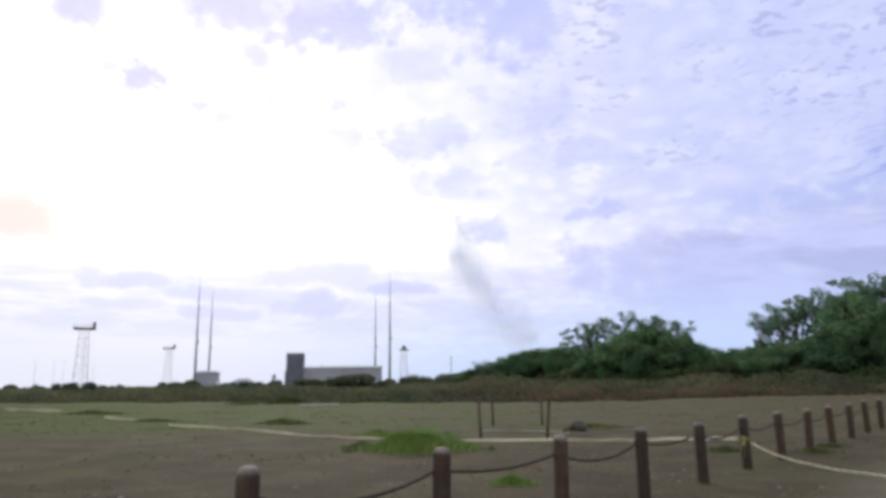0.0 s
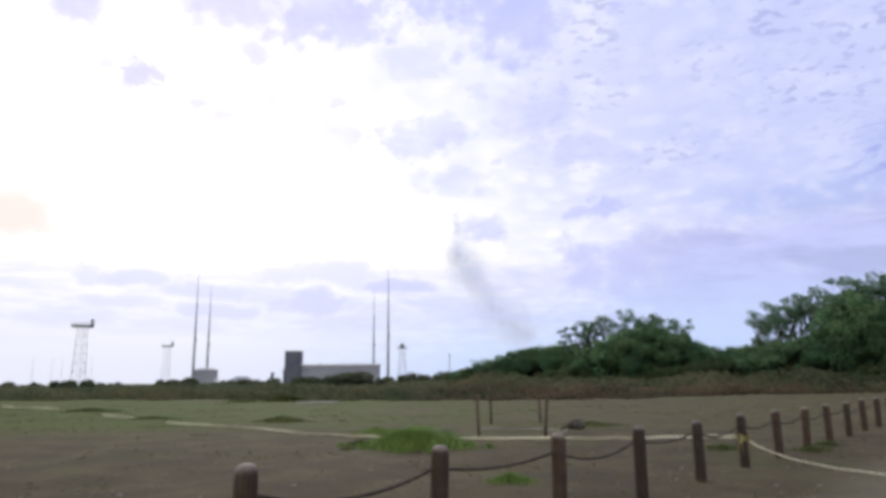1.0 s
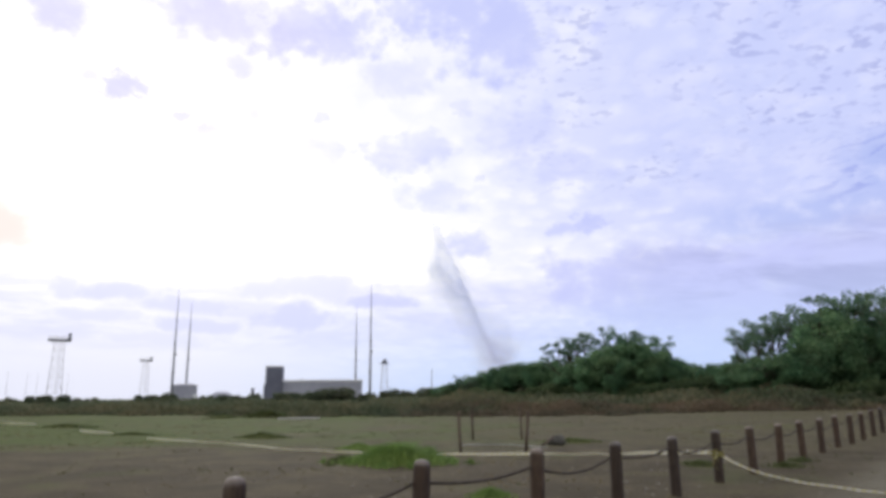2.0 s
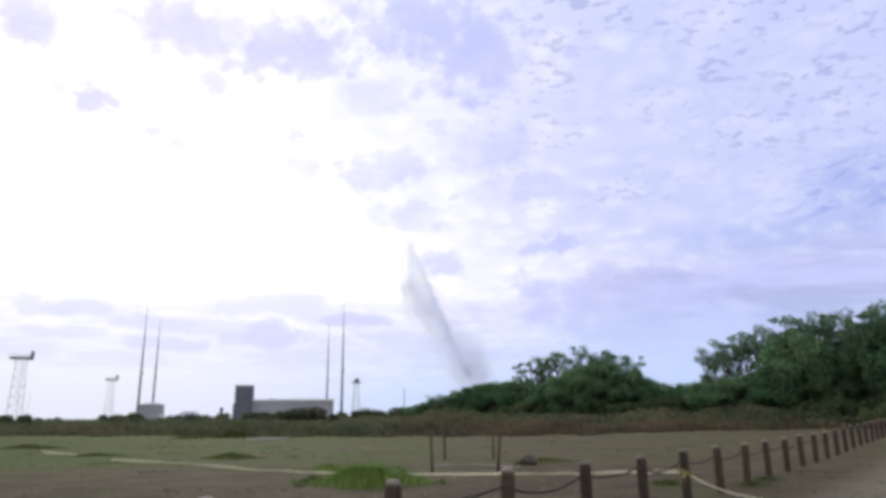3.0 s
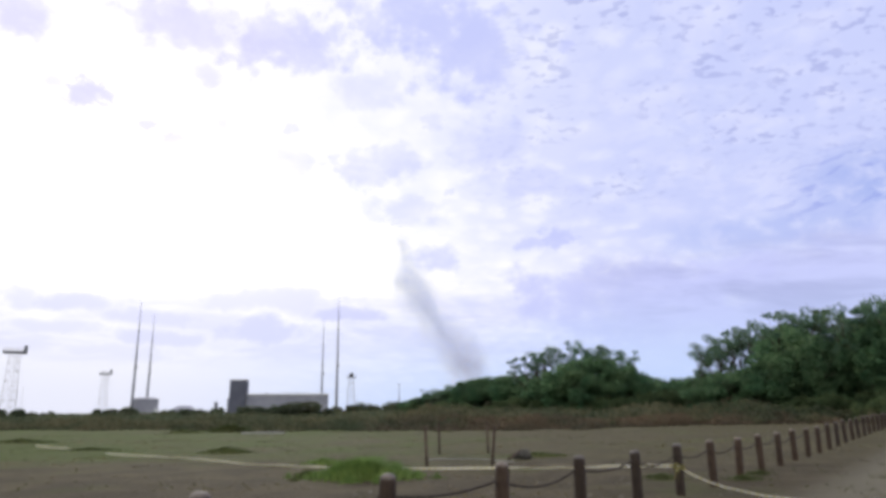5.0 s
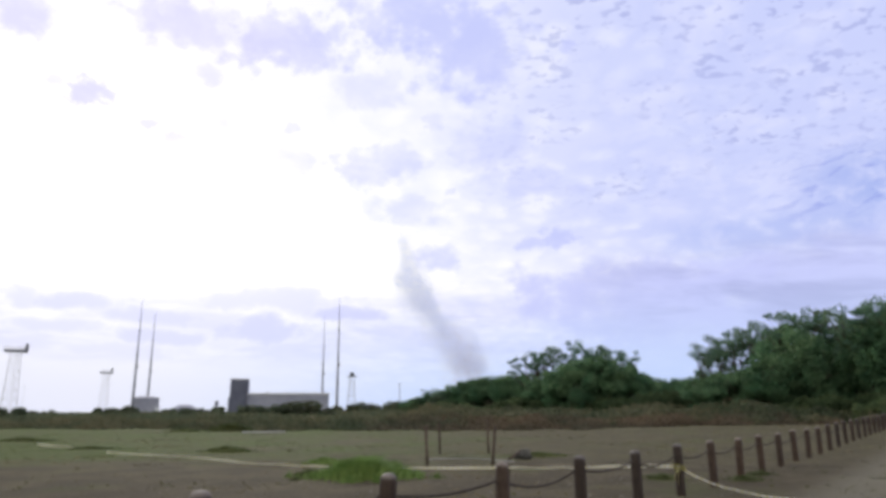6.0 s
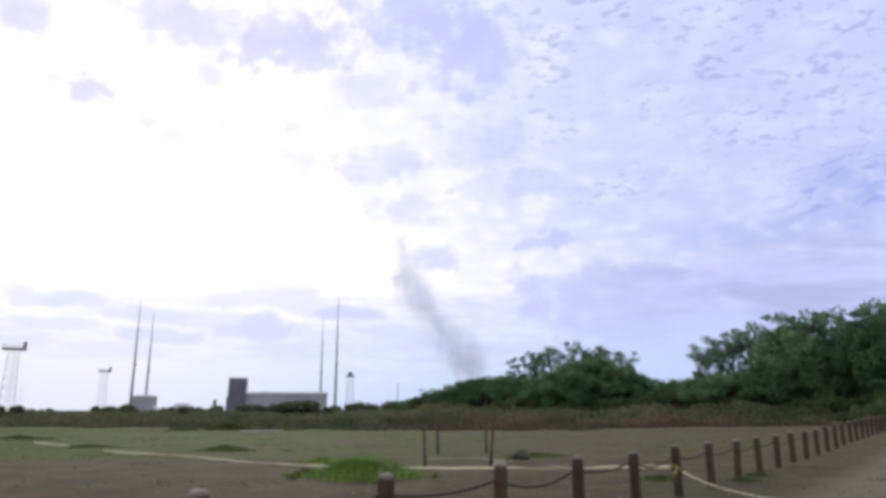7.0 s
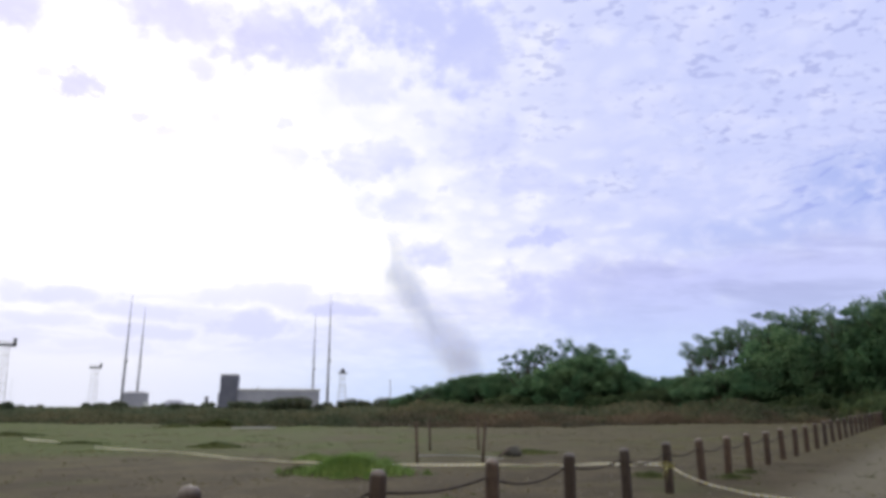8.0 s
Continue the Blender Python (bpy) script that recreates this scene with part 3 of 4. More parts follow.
# ---------------------------------------------------------------- far structures
def facing(az, d, z=0.0):
    """Pose on the ground at compass angle az, its +y axis away from the eye."""
    p = spot(az, d, z)
    return pose(p.x, p.y, z, 0, 0, -az)


def build_mast(az, d, h, label):
    """Tall guyless lattice mast: tapering round column, collars and a thin spike."""
    mast = thing("lightning_mast", facing(az, d), label, "mast", "tall lightning masts")
    part("base", box_mesh("base", -2.0, -2.0, -0.3, 2.0, 2.0, 0.8, STONE, 0.1), mast)
    levels = [(0.8, 0.85), (h * 0.25, 0.72), (h * 0.5, 0.55), (h * 0.72, 0.40)]
    column = part("column", tubes_mesh("column", [([(0, 0, z) for z, _ in levels], [r for _, r in levels])], MASTGREY, 10), mast)
    part("spike", tubes_mesh("spike", [([(0, 0, h * 0.72), (0, 0, h * 0.9), (0, 0, h)], [0.30, 0.20, 0.08])], MASTGREY, 8), mast)
    for z, r in levels[1:]:
        part("collar", tubes_mesh("collar", [([(0, 0, z - 0.3), (0, 0, z + 0.3)], [r + 0.10, r + 0.10])], DARKSTEEL, 10), column)
    part("box", box_mesh("box", 0.4, -0.4, h * 0.40, 1.1, 0.4, h * 0.40 + 1.2, DARKSTEEL, 0.05), column)


# distance haze over the masts is mixed into this paler, bluer colour
MASTGREY = rough_paint("hazed_mast_paint", (0.20, 0.20, 0.25), (0.30, 0.30, 0.35), 0.6, 0.5, 0.0, 0.1, 5.0)
build_mast(-20.00, 424, 65.0, "tall grey lightning mast with a thin spike beside the launch pad")
build_mast(-18.98, 478, 65.0, "tall grey lightning mast with a thin spike beside the launch pad")
build_mast(-5.73, 480, 65.0, "tall grey lightning mast with a thin spike behind the long hall")
build_mast(-4.52, 388, 65.0, "tall grey lightning mast with a thin spike near the lattice tower")


def build_camera_tower(az, d, h, half_base, half_top, half_deck, label, mat):
    """Lattice tower with a flat deck, railings and a dark instrument box at one end."""
    tower = thing("lattice_tower", facing(az, d), label, "tower", "lattice towers")
    legs = [(-1, -1), (1, -1), (1, 1), (-1, 1)]

    def at(i, t):
        sx_, sy_ = legs[i % 4]
        k = half_base + (half_top - half_base) * t
        return Vector((sx_ * k, sy_ * k, h * t))

    for i in range(4):
        part("leg", tubes_mesh("leg", [([at(i, 0), at(i, 0.5), at(i, 1)], [0.11, 0.10, 0.09])], mat, 6), tower)
    bays = 7
    for j in range(bays):
        a, b = j / bays, (j + 1) / bays
        runs = []
        for i in range(4):
            runs += [bar(at(i, a), at(i + 1, b), 0.022), bar(at(i + 1, a), at(i, b), 0.022), bar(at(i, b), at(i + 1, b), 0.035)]
        part("bracing", tubes_mesh("bracing", runs, mat, 4), tower)
    D = half_deck
    deck = part("deck", box_mesh("deck", -D, -half_top - 0.8, h, D, half_top + 0.8, h + 0.45, DARKSTEEL, 0.05), tower)
    yb = half_top + 0.75
    for y in (-yb, yb):
        runs = [bar((-D, y, h + 1.3), (D, y, h + 1.3), 0.05), bar((-D, y, h + 0.9), (D, y, h + 0.9), 0.04)]
        runs += [bar((-D + 2 * D * k / 6, y, h + 0.4), (-D + 2 * D * k / 6, y, h + 1.3), 0.05) for k in range(7)]
        part("railing", tubes_mesh("railing", runs, PALE, 5), deck)
    part("instrument_box", box_mesh("instrument_box", D - 0.9, -0.8, h + 0.45, D, 0.8, h + 2.4, DARKSTEEL, 0.06), deck, "dark instrument box")
    part("ladder", tubes_mesh("ladder", [bar((0.2, -half_base, 0), (0.2, -half_top, h), 0.05), bar((0.7, -half_base, 0), (0.7, -half_top, h), 0.05)], mat, 4), tower)


build_camera_tower(-27.95, 240, 19.3, 2.1, 1.35, 3.1, "pale lattice tower with a railed deck and dark box", PALE)
build_camera_tower(-21.98, 360, 19.3, 2.0, 1.25, 2.7, "distant pale lattice tower with a railed deck and dark box", PALE)


def build_beacon_tower(az, d, h):
    tower = thing("beacon_tower", facing(az, d), "slender grey lattice tower with a crossarm platform on top", "tower", "lattice towers")
    for sx_, sy_ in ((-1, -1), (1, -1), (1, 1), (-1, 1)):
        part("leg", tubes_mesh("leg", [([(sx_ * 2.3, sy_ * 2.3, 0), (sx_ * 1.0, sy_ * 1.0, h)], [0.16, 0.13])], STEEL, 6), tower)
    for j in range(6):
        a, b = j / 6, (j + 1) / 6
        ka, kb = 2.3 - 1.3 * a, 2.3 - 1.3 * b
        c = [(-1, -1), (1, -1), (1, 1), (-1, 1)]
        runs = []
        for i in range(4):
            p, q = c[i], c[(i + 1) % 4]
            runs += [bar((p[0] * ka, p[1] * ka, h * a), (q[0] * kb, q[1] * kb, h * b), 0.06), bar((p[0] * kb, p[1] * kb, h * b), (q[0] * kb, q[1] * kb, h * b), 0.06)]
        part("bracing", tubes_mesh("bracing", runs, STEEL, 4), tower)
    platform = part("platform", box_mesh("platform", -2.4, -1.5, h, 2.4, 1.5, h + 0.5, DARKSTEEL, 0.05), tower)
    part("cabin", box_mesh("cabin", -1.0, -1.0, h + 0.5, 1.0, 1.0, h + 2.3, DARKSTEEL, 0.1), platform)
    part("equipment_hut", box_mesh("equipment_hut", -2.2, -3.4, 0, 1.6, -2.6, 4.2, DARKSTEEL, 0.1), tower)


build_beacon_tower(-3.34, 345, 17.7)


def build_hall():
    """Dark block tower joined to a long low grey hall."""
    d = 420.0
    house = thing("assembly_building", facing(-8.0, d), "long grey hall joined to a darker windowless block tower", "building")
    x = lambda az: d * math.tan(radians(az + 8.0))
    block = part("tower_block", box_mesh("tower_block", x(-12.92), -6, -0.5, x(-11.62), 12, 19.4, CLAD_DARK, 0.12), house, "dark grey windowless block tower")
    part("parapet", box_mesh("parapet", x(-12.92) - 0.25, -6.25, 19.4, x(-11.62) + 0.25, 12.25, 20.0, PALE, 0.05), block)
    hall = part("hall_wall", box_mesh("hall_wall", x(-11.62) + 0.02, -4, -0.5, x(-5.20), 16, 10.9, CLAD, 0.1), house, "grey sheet-clad hall wall")
    roof = part("roof", box_mesh("roof", x(-11.62) + 0.05, -4.5, 10.9, x(-5.20) + 0.5, 16.5, 11.8, ROOF, 0.1), house, "pale flat roof edge")
    n = 24
    w0, w1 = x(-11.55), x(-5.27)
    for i in range(n):
        cx = w0 + (w1 - w0) * (i + 0.5) / n
        part("cladding_panel", box_mesh("cladding_panel", cx - 0.86, -4.08, 0.2, cx + 0.86, -3.99, 10.7, CLAD), hall)
    for i in range(6):
        cz = 0.4 + i * 3.15
        part("cladding_panel", box_mesh("cladding_panel", x(-12.90), -6.08, cz, x(-11.64), -5.99, cz + 3.05, CLAD_DARK), block)
    part("door", box_mesh("door", x(-11.0), -4.16, 0.0, x(-10.4), -4.09, 5.5, CLAD), hall)
    part("roof_vent", box_mesh("roof_vent", x(-10.2), 2, 11.8, x(-10.05), 3, 12.6, DARKSTEEL, 0.05), roof)
    part("roof_rail", tubes_mesh("roof_rail", [bar((x(-8.8), -4, 12.5), (x(-5.5), -4, 12.5), 0.06)] + [bar((x(-8.8 + 0.4 * k), -4, 11.7), (x(-8.8 + 0.4 * k), -4, 12.5), 0.06) for k in range(9)], PALE, 4), roof)
    part("lean_to", box_mesh("lean_to", x(-13.05), -4, -0.3, x(-12.93), 6, 9.5, CLAD_DARK, 0.1), house)


build_hall()


def build_shed(az0, az1, d, h, roof_h, mat, label, name):
    mid = (az0 + az1) / 2
    half = d * math.tan(radians((az1 - az0) / 2))
    shed = thing(name, facing(mid, d), label, "building")
    part("wall", box_mesh("wall", -half, -4, -0.5, half, 6, h, mat, 0.1), shed)
    bm = bmesh.new()
    o = 0.4
    pts = [(-half - o, -4 - o, h), (half + o, -4 - o, h), (half * 0.55, 1, h + roof_h), (-half * 0.55, 1, h + roof_h), (-half - o, 6 + o, h), (half + o, 6 + o, h)]
    v = [bm.verts.new(p) for p in pts]
    for f in ((0, 1, 2, 3), (5, 4, 3, 2), (0, 3, 4), (1, 5, 2), (0, 4, 5, 1)):
        bm.faces.new([v[i] for i in f])
    part("roof", from_bm("roof", bm, mat), shed)
    return shed


tank = build_shed(-20.02, -18.15, 450, 9.4, 1.2, CLAD, "grey boxy service building between the lightning masts", "service_building")
part("annex", box_mesh("annex", 5.2, -9, -0.5, 8.0, -4.5, 4.0, WHITE, 0.1), tank, "white low annex")
build_shed(-17.1, -15.5, 360, 3.0, 1.8, CLAD, "low grey shed with a hipped roof", "grey_shed")
build_shed(-14.1, -13.55, 330, 2.9, 0.3, CLAD_DARK, "small dark hut behind the bushes", "dark_hut")


def build_stack(az, d, h, r):
    st = thing("exhaust_stack", facing(az, d), "short dark exhaust stack behind the bushes", "chimney")
    pipe = part("pipe", tubes_mesh("pipe", [([(0, 0, 0), (0, 0, h)], [r, r * 0.9])], DARKSTEEL, 12), st)
    part("cap", tubes_mesh("cap", [([(0, 0, h), (0, 0, h + 0.4)], [r * 1.2, r * 1.2])], DARKSTEEL, 12), pipe)


build_stack(-13.93, 325, 5.6, 0.8)


def build_pole(az, d, h, r, label):
    pole = thing("slim_pole", facing(az, d), label, "pole", "slim poles")
    shaft = part("shaft", tubes_mesh("shaft", [([(0, 0, -0.3), (0, 0, h * 0.6), (0, 0, h)], [r, r * 0.8, r * 0.6])], PALE if r < 0.25 else STEEL, 8), pole)
    part("head", box_mesh("head", -r * 1.1, -r, h, r * 1.1, r, h + r * 2, STEEL, 0.01), shaft)


build_pole(0.62, 300, 12.3, 0.28, "slim grey lamp pole behind the trees")
for az, d, h in ((-30.89, 420, 15.5), (-29.71, 520, 18.2), (-29.08, 520, 18.2), (-27.15, 520, 18.2)):
    build_pole(az, d, h, 0.15, "slim pale pole far across the field")


# ---------------------------------------------------------------- trees
def tree_parts(seed, spread, airy):
    """A many-limbed tree 10 m high: trunk mesh and crown mesh."""
    rng = np.random.default_rng(seed)
    h = 10.0
    runs, tips = [], []
    fork = h * rng.uniform(0.16, 0.24)
    runs.append(([(0, 0, -0.4), (0.08, 0.03, fork * 0.5), (0.1, -0.05, fork)], [0.26, 0.21, 0.18]))
    limbs = 8 if airy else 9
    for i in range(limbs):
        a = 2 * math.pi * (i + rng.uniform(-0.3, 0.3)) / limbs
        reach = spread * rng.uniform(0.35, 1.0)
        top = h * (rng.uniform(0.60, 0.92) if airy else rng.uniform(0.45, 0.92)) - reach * 0.25
        p0 = np.array((0.1, -0.05, fork * rng.uniform(0.7, 1.0)))
        p3 = np.array((reach * math.cos(a), reach * math.sin(a), top))
        p1 = p0 + np.array((reach * 0.2 * math.cos(a), reach * 0.2 * math.sin(a), (top - fork) * 0.5))
        p2 = p0 + (p3 - p0) * 0.72 + np.array((rng.uniform(-0.3, 0.3), rng.uniform(-0.3, 0.3), 0.4))
        runs.append(([tuple(p0), tuple(p1), tuple(p2), tuple(p3)], [0.11, 0.08, 0.05, 0.025]))
        tips.append(p3)
        for _ in range(4 if airy else 2):
            q = p2 + np.array((rng.normal() * spread * 0.26, rng.normal() * spread * 0.26, rng.uniform(-0.1, 0.9) * (h - p2[2]) * 0.9))
            runs.append(([tuple(p2), tuple((p2 + q) / 2 + np.array((0, 0, 0.15))), tuple(q)], [0.04, 0.03, 0.015]))
            tips.append(q)
    tips.append(np.array((0.2, 0.1, h * 0.93)))
    pts = []
    if airy:
        for c in tips:
            pts.append(clump_points(rng, c, rng.uniform(0.36, 0.72), 92, 0.62))
    else:
        # a lumpy dome that reaches the ground
        for i in range(46):
            a, r = rng.uniform(0, 2 * math.pi), spread * math.sqrt(rng.uniform(0.0, 1.0))
            rad = rng.uniform(0.9, 1.6)
            dome = h * (1 - 0.42 * (r / spread) ** 2) * rng.uniform(0.86, 1.0) - rad * 0.6
            z = dome if i < 28 else rng.uniform(0.08, 0.8) * dome
            pts.append(clump_points(rng, np.array((r * math.cos(a), r * math.sin(a), z)), rad, 300, 0.8))
    pts = np.concatenate(pts)
    pts = pts[pts[:, 2] > 0.05]
    pts[:, 2] *= h / np.quantile(pts[:, 2], 0.997)
    sizes = rng.uniform(0.08, 0.18, len(pts)) * (0.60 if airy else 1.0)
    trunk = tubes_mesh("trunk", runs, BARK, 7)
    crown = leaf_cloud("crown", pts, sizes, LEAF_AIRY if airy else LEAF, rng)
    return trunk, crown


def build_tree_kind(seed, spread, airy, label):
    t = thing("tree", pose(0, 0, 0), label, "tree", "trees along the field")
    trunk, crown = tree_parts(seed, spread, airy)
    part("trunk", trunk, t)
    part("crown", crown, t)
    return t


DENSE_LABEL = "dense dark green broadleaf tree at the edge of the field"
AIRY_LABEL = "open-crowned green tree with sky showing between its branches"
# one of each kind stands in the wood, at its unit height of 10 m
KINDS = [build_tree_kind(21 + i, 3.6 + 0.4 * i, False, DENSE_LABEL) for i in range(4)]
AIRY = [build_tree_kind(41 + i, 2.8 + 0.4 * i, True, AIRY_LABEL) for i in range(3)]
used = set()


def again(kind, m):
    """A copy at pose m, which holds its own scale."""
    k = kind.scale
    copy_thing(kind, m @ Matrix.Diagonal((1 / k.x, 1 / k.y, 1 / k.z, 1)))


def plant(kind, az, d, top_el, turn):
    """Plant a tree so that its top reaches elevation top_el as seen from standing height."""
    p = spot(az, d)
    z = ground_z(p.x, p.y) - 0.1
    h = EYE + (d - 2.0) * math.tan(radians(top_el)) - z
    s = h / 10.0
    wide = max(s, 0.85)
    m = pose(p.x, p.y, z, 0, 0, turn) @ Matrix.Diagonal((wide, wide, s, 1))
    if kind not in used:
        used.add(kind)
        kind.matrix_basis = m
    else:
        again(kind, m)


rng_t = random.Random(77)
# low wood rising from the west: compass angle, distance, top elevation
for az, d, el in ((2.0, 138, 0.95), (3.0, 130, 1.3), (3.9, 130, 1.5), (5.0, 128, 1.95), (6.2, 126, 2.3), (7.2, 128, 2.5), (8.1, 124, 2.65),
                  (9.0, 128, 2.7), (9.9, 120, 2.75), (10.9, 122, 2.8), (11.9, 118, 2.7), (13.0, 104, 3.0), (14.1, 102, 3.5), (15.1, 102, 3.7),
                  (16.2, 101, 4.0), (17.3, 101, 4.0), (18.3, 101, 3.8), (19.4, 102, 3.3), (20.3, 106, 2.7), (21.3, 110, 2.1), (22.2, 106, 1.95),
                  (23.1, 104, 2.0), (24.0, 100, 2.3), (25.0, 94, 2.7)):
    plant(KINDS[rng_t.randrange(4)], az, d, el, rng_t.uniform(0, 360))
for az, d, el in ((11.6, 114, 4.7), (13.1, 112, 5.1), (15.5, 112, 5.55), (17.2, 113, 5.1), (18.9, 112, 4.6), (3.5, 124, 1.75), (21.2, 112, 2.45), (22.0, 114, 2.3)):
    plant(AIRY[rng_t.randrange(3)], az, d, el, rng_t.uniform(0, 360))
# second row behind, closing the wood
for i in range(60):
    az = 4.0 + i * 0.7
    el = float(np.interp(az, (4, 6.2, 9.8, 12, 15, 18, 20.4, 22, 24, 26, 29, 32, 34, 35.5, 37, 46), (1.4, 2.0, 2.5, 2.4, 2.8, 3.1, 2.5, 1.7, 1.9, 2.2, 2.7, 4.2, 3.4, 3.0, 3.8, 6.2)))
    d = float(np.interp(az, (4, 20, 26, 46), (140, 122, 98, 86)))
    plant(KINDS[i % 4], az, d, el + rng_t.uniform(-0.35, 0.2), rng_t.uniform(0, 360))
# higher wood to the east
for az, d, el in ((26.1, 82, 2.6), (27.3, 80, 2.6), (28.5, 79, 2.8), (29.8, 80, 3.4), (31.6, 82, 6.0), (32.4, 80, 4.6), (33.4, 82, 3.7), (34.6, 84, 3.8),
                  (35.6, 82, 3.5), (36.6, 80, 5.4), (38.2, 78, 6.9), (39.4, 78, 7.6), (40.3, 78, 6.8), (41.7, 76, 7.0), (43.2, 76, 6.8), (45.0, 76, 7.0)):
    plant(KINDS[rng_t.randrange(4)], az, d, el, rng_t.uniform(0, 360))
for az, d, el in ((25.7, 92, 4.7), (26.5, 90, 5.4), (27.6, 92, 6.0), (29.2, 92, 6.3), (30.2, 88, 6.0), (31.3, 84, 7.2), (32.7, 86, 7.35), (34.0, 86, 6.7), (35.2, 84, 6.2), (36.4, 78, 7.2), (37.4, 80, 7.8), (38.6, 77, 8.1)):
    plant(AIRY[rng_t.randrange(3)], az, d, el, rng_t.uniform(0, 360))


# ---------------------------------------------------------------- shrubs and scrub
def shrub_kind(seed, mat, label):
    rng = np.random.default_rng(seed)
    sh = thing("shrub", pose(0, 0, 0), label, "shrub", "shrubs below the trees")
    runs, pts = [], []
    for i in range(7):
        a = 2 * math.pi * i / 7 + rng.uniform(-0.3, 0.3)
        r = rng.uniform(0.5, 1.9)
        z = rng.uniform(0.8, 2.3)
        runs.append(([(0, 0, -0.2), (r * 0.4 * math.cos(a), r * 0.4 * math.sin(a), z * 0.6), (r * math.cos(a), r * math.sin(a), z)], [0.06, 0.04, 0.02]))
        pts.append(clump_points(rng, np.array((r * math.cos(a), r * math.sin(a), z)), rng.uniform(0.7, 1.1), 330, 0.75))
        pts.append(clump_points(rng, np.array((r * 1.1 * math.cos(a), r * 1.1 * math.sin(a), z * 0.4)), rng.uniform(0.6, 0.9), 230, 0.8))
    pts = np.concatenate(pts)
    pts[:, 2] = np.abs(pts[:, 2])
    part("stems", tubes_mesh("stems", runs, BARK, 5), sh)
    part("foliage", leaf_cloud("foliage", pts, rng.uniform(0.07, 0.14, len(pts)), mat, rng), sh)
    return sh


SHRUBS = [shrub_kind(61 + i, SHRUB, "dense dark green shrub below the trees") for i in range(3)]
for i in range(96):
    az = 1.0 + i * 0.46 + rng_t.uniform(-0.3, 0.3)
    far = 108 - max(0, az - 14) * 1.5 if az > 6 else 114
    d = far + rng_t.uniform(-8, 2)
    p = spot(az, d)
    s = rng_t.uniform(1.0, 1.7) * (0.55 if az > 23 else 0.85 if az > 10 else 0.6)
    m = pose(p.x, p.y, ground_z(p.x, p.y), 0, 0, rng_t.uniform(0, 360)) @ Matrix.Diagonal((s * 1.2, s * 1.2, s, 1))
    k = SHRUBS[i % 3]
    if k not in used:
        used.add(k)
        k.matrix_basis = m
    else:
        again(k, m)


def scrub_belt(name, seed, az0, az1, near, deep, count, height, mat, leaf, label):
    """Low tangled growth in one sheet of many leaves."""
    rng = np.random.default_rng(seed)
    az = rng.uniform(az0, az1, count)
    ends = np.clip((az - az0) / 7, 0, 1) * np.clip((az1 - az) / 7, 0, 1)
    az = az[rng.uniform(0, 1, count) < ends ** 1.3]
    count = len(az)
    wander = np.array([3.0 * noise.noise((a * 0.35, seed, 0)) + 1.5 * noise.noise((a * 1.3, seed, 5)) for a in az])
    d = near(az) + wander + deep * rng.uniform(0, 1, count) ** 1.4
    x, y = np.sin(np.radians(az)) * d, np.cos(np.radians(az)) * d
    bump = np.array([0.45 + 1.1 * abs(noise.noise((a * 0.10, b * 0.10, seed))) + 0.35 * noise.noise((a * 0.4, b * 0.4, seed)) for a, b in zip(x, y)])
    gz = np.array([ground_z(a, b) for a, b in zip(x, y)])
    top = height * np.clip(bump, 0.15, 1.5) * np.clip((d - near(az) - wander) / 5.0 + 0.2, 0, 1)
    z = gz + top * rng.uniform(0.0, 1.0, count) ** 0.6
    ob = new(name, leaf_cloud(name, np.stack([x, y, z], 1), rng.uniform(0.6, 1.3, count) * leaf, mat, rng))
    tagged(ob, label, "scrub", kind="stuff")


scrub_belt("scrub", 1, -52, 12, lambda a: 61 + 1.2 * np.clip(-a - 8, 0, 40) + 2.0 * np.sin(a * 0.9), 24, 52000, 1.25, SCRUB, 0.10, "low olive scrub along the far side of the field")
scrub_belt("scrub", 2, -52, 10, lambda a: 96 + 0.8 * np.clip(-a - 8, 0, 40) + 3 * np.sin(a * 0.7), 130, 60000, 1.6, HAZY, 0.16, "dark low bushes beyond the field")
scrub_belt("dry_scrub", 3, -3, 36, lambda a: 58 + 0.35 * np.clip(a - 14, 0, 40) + 1.0 * np.sin(a * 1.1), 22, 44000, 1.2, DRY, 0.09, "brown dry scrub in front of the wood")
scrub_belt("scrub", 4, -6, 56, lambda a: 63 + 0.1 * np.clip(a - 10, 0, 40) + 2.0 * np.sin(a * 1.7), 22, 46000, 2.0, SCRUB, 0.11, "olive scrub in front of the wood")


def far_bush(az, d, w_, h, seed):
    rng = np.random.default_rng(seed)
    b = thing("bush", facing(az, d), "dark rounded bush on the skyline", "bush", "bushes on the skyline")
    pts = np.concatenate([clump_points(rng, np.array((rng.uniform(-w_, w_), rng.uniform(-1, 1), h * rng.uniform(0.3, 0.75))), h * 0.4, 150, 0.8) for _ in range(8)])
    pts[:, 2] = np.abs(pts[:, 2])
    part("stems", tubes_mesh("stems", [bar((0, 0, -0.2), (0.2, 0, h * 0.6), 0.08), bar((0, 0, -0.2), (-w_ * 0.5, 0, h * 0.5), 0.07)], BARK, 5), b)
    part("foliage", leaf_cloud("foliage", pts, rng.uniform(0.15, 0.3, len(pts)), HAZY, rng), b)


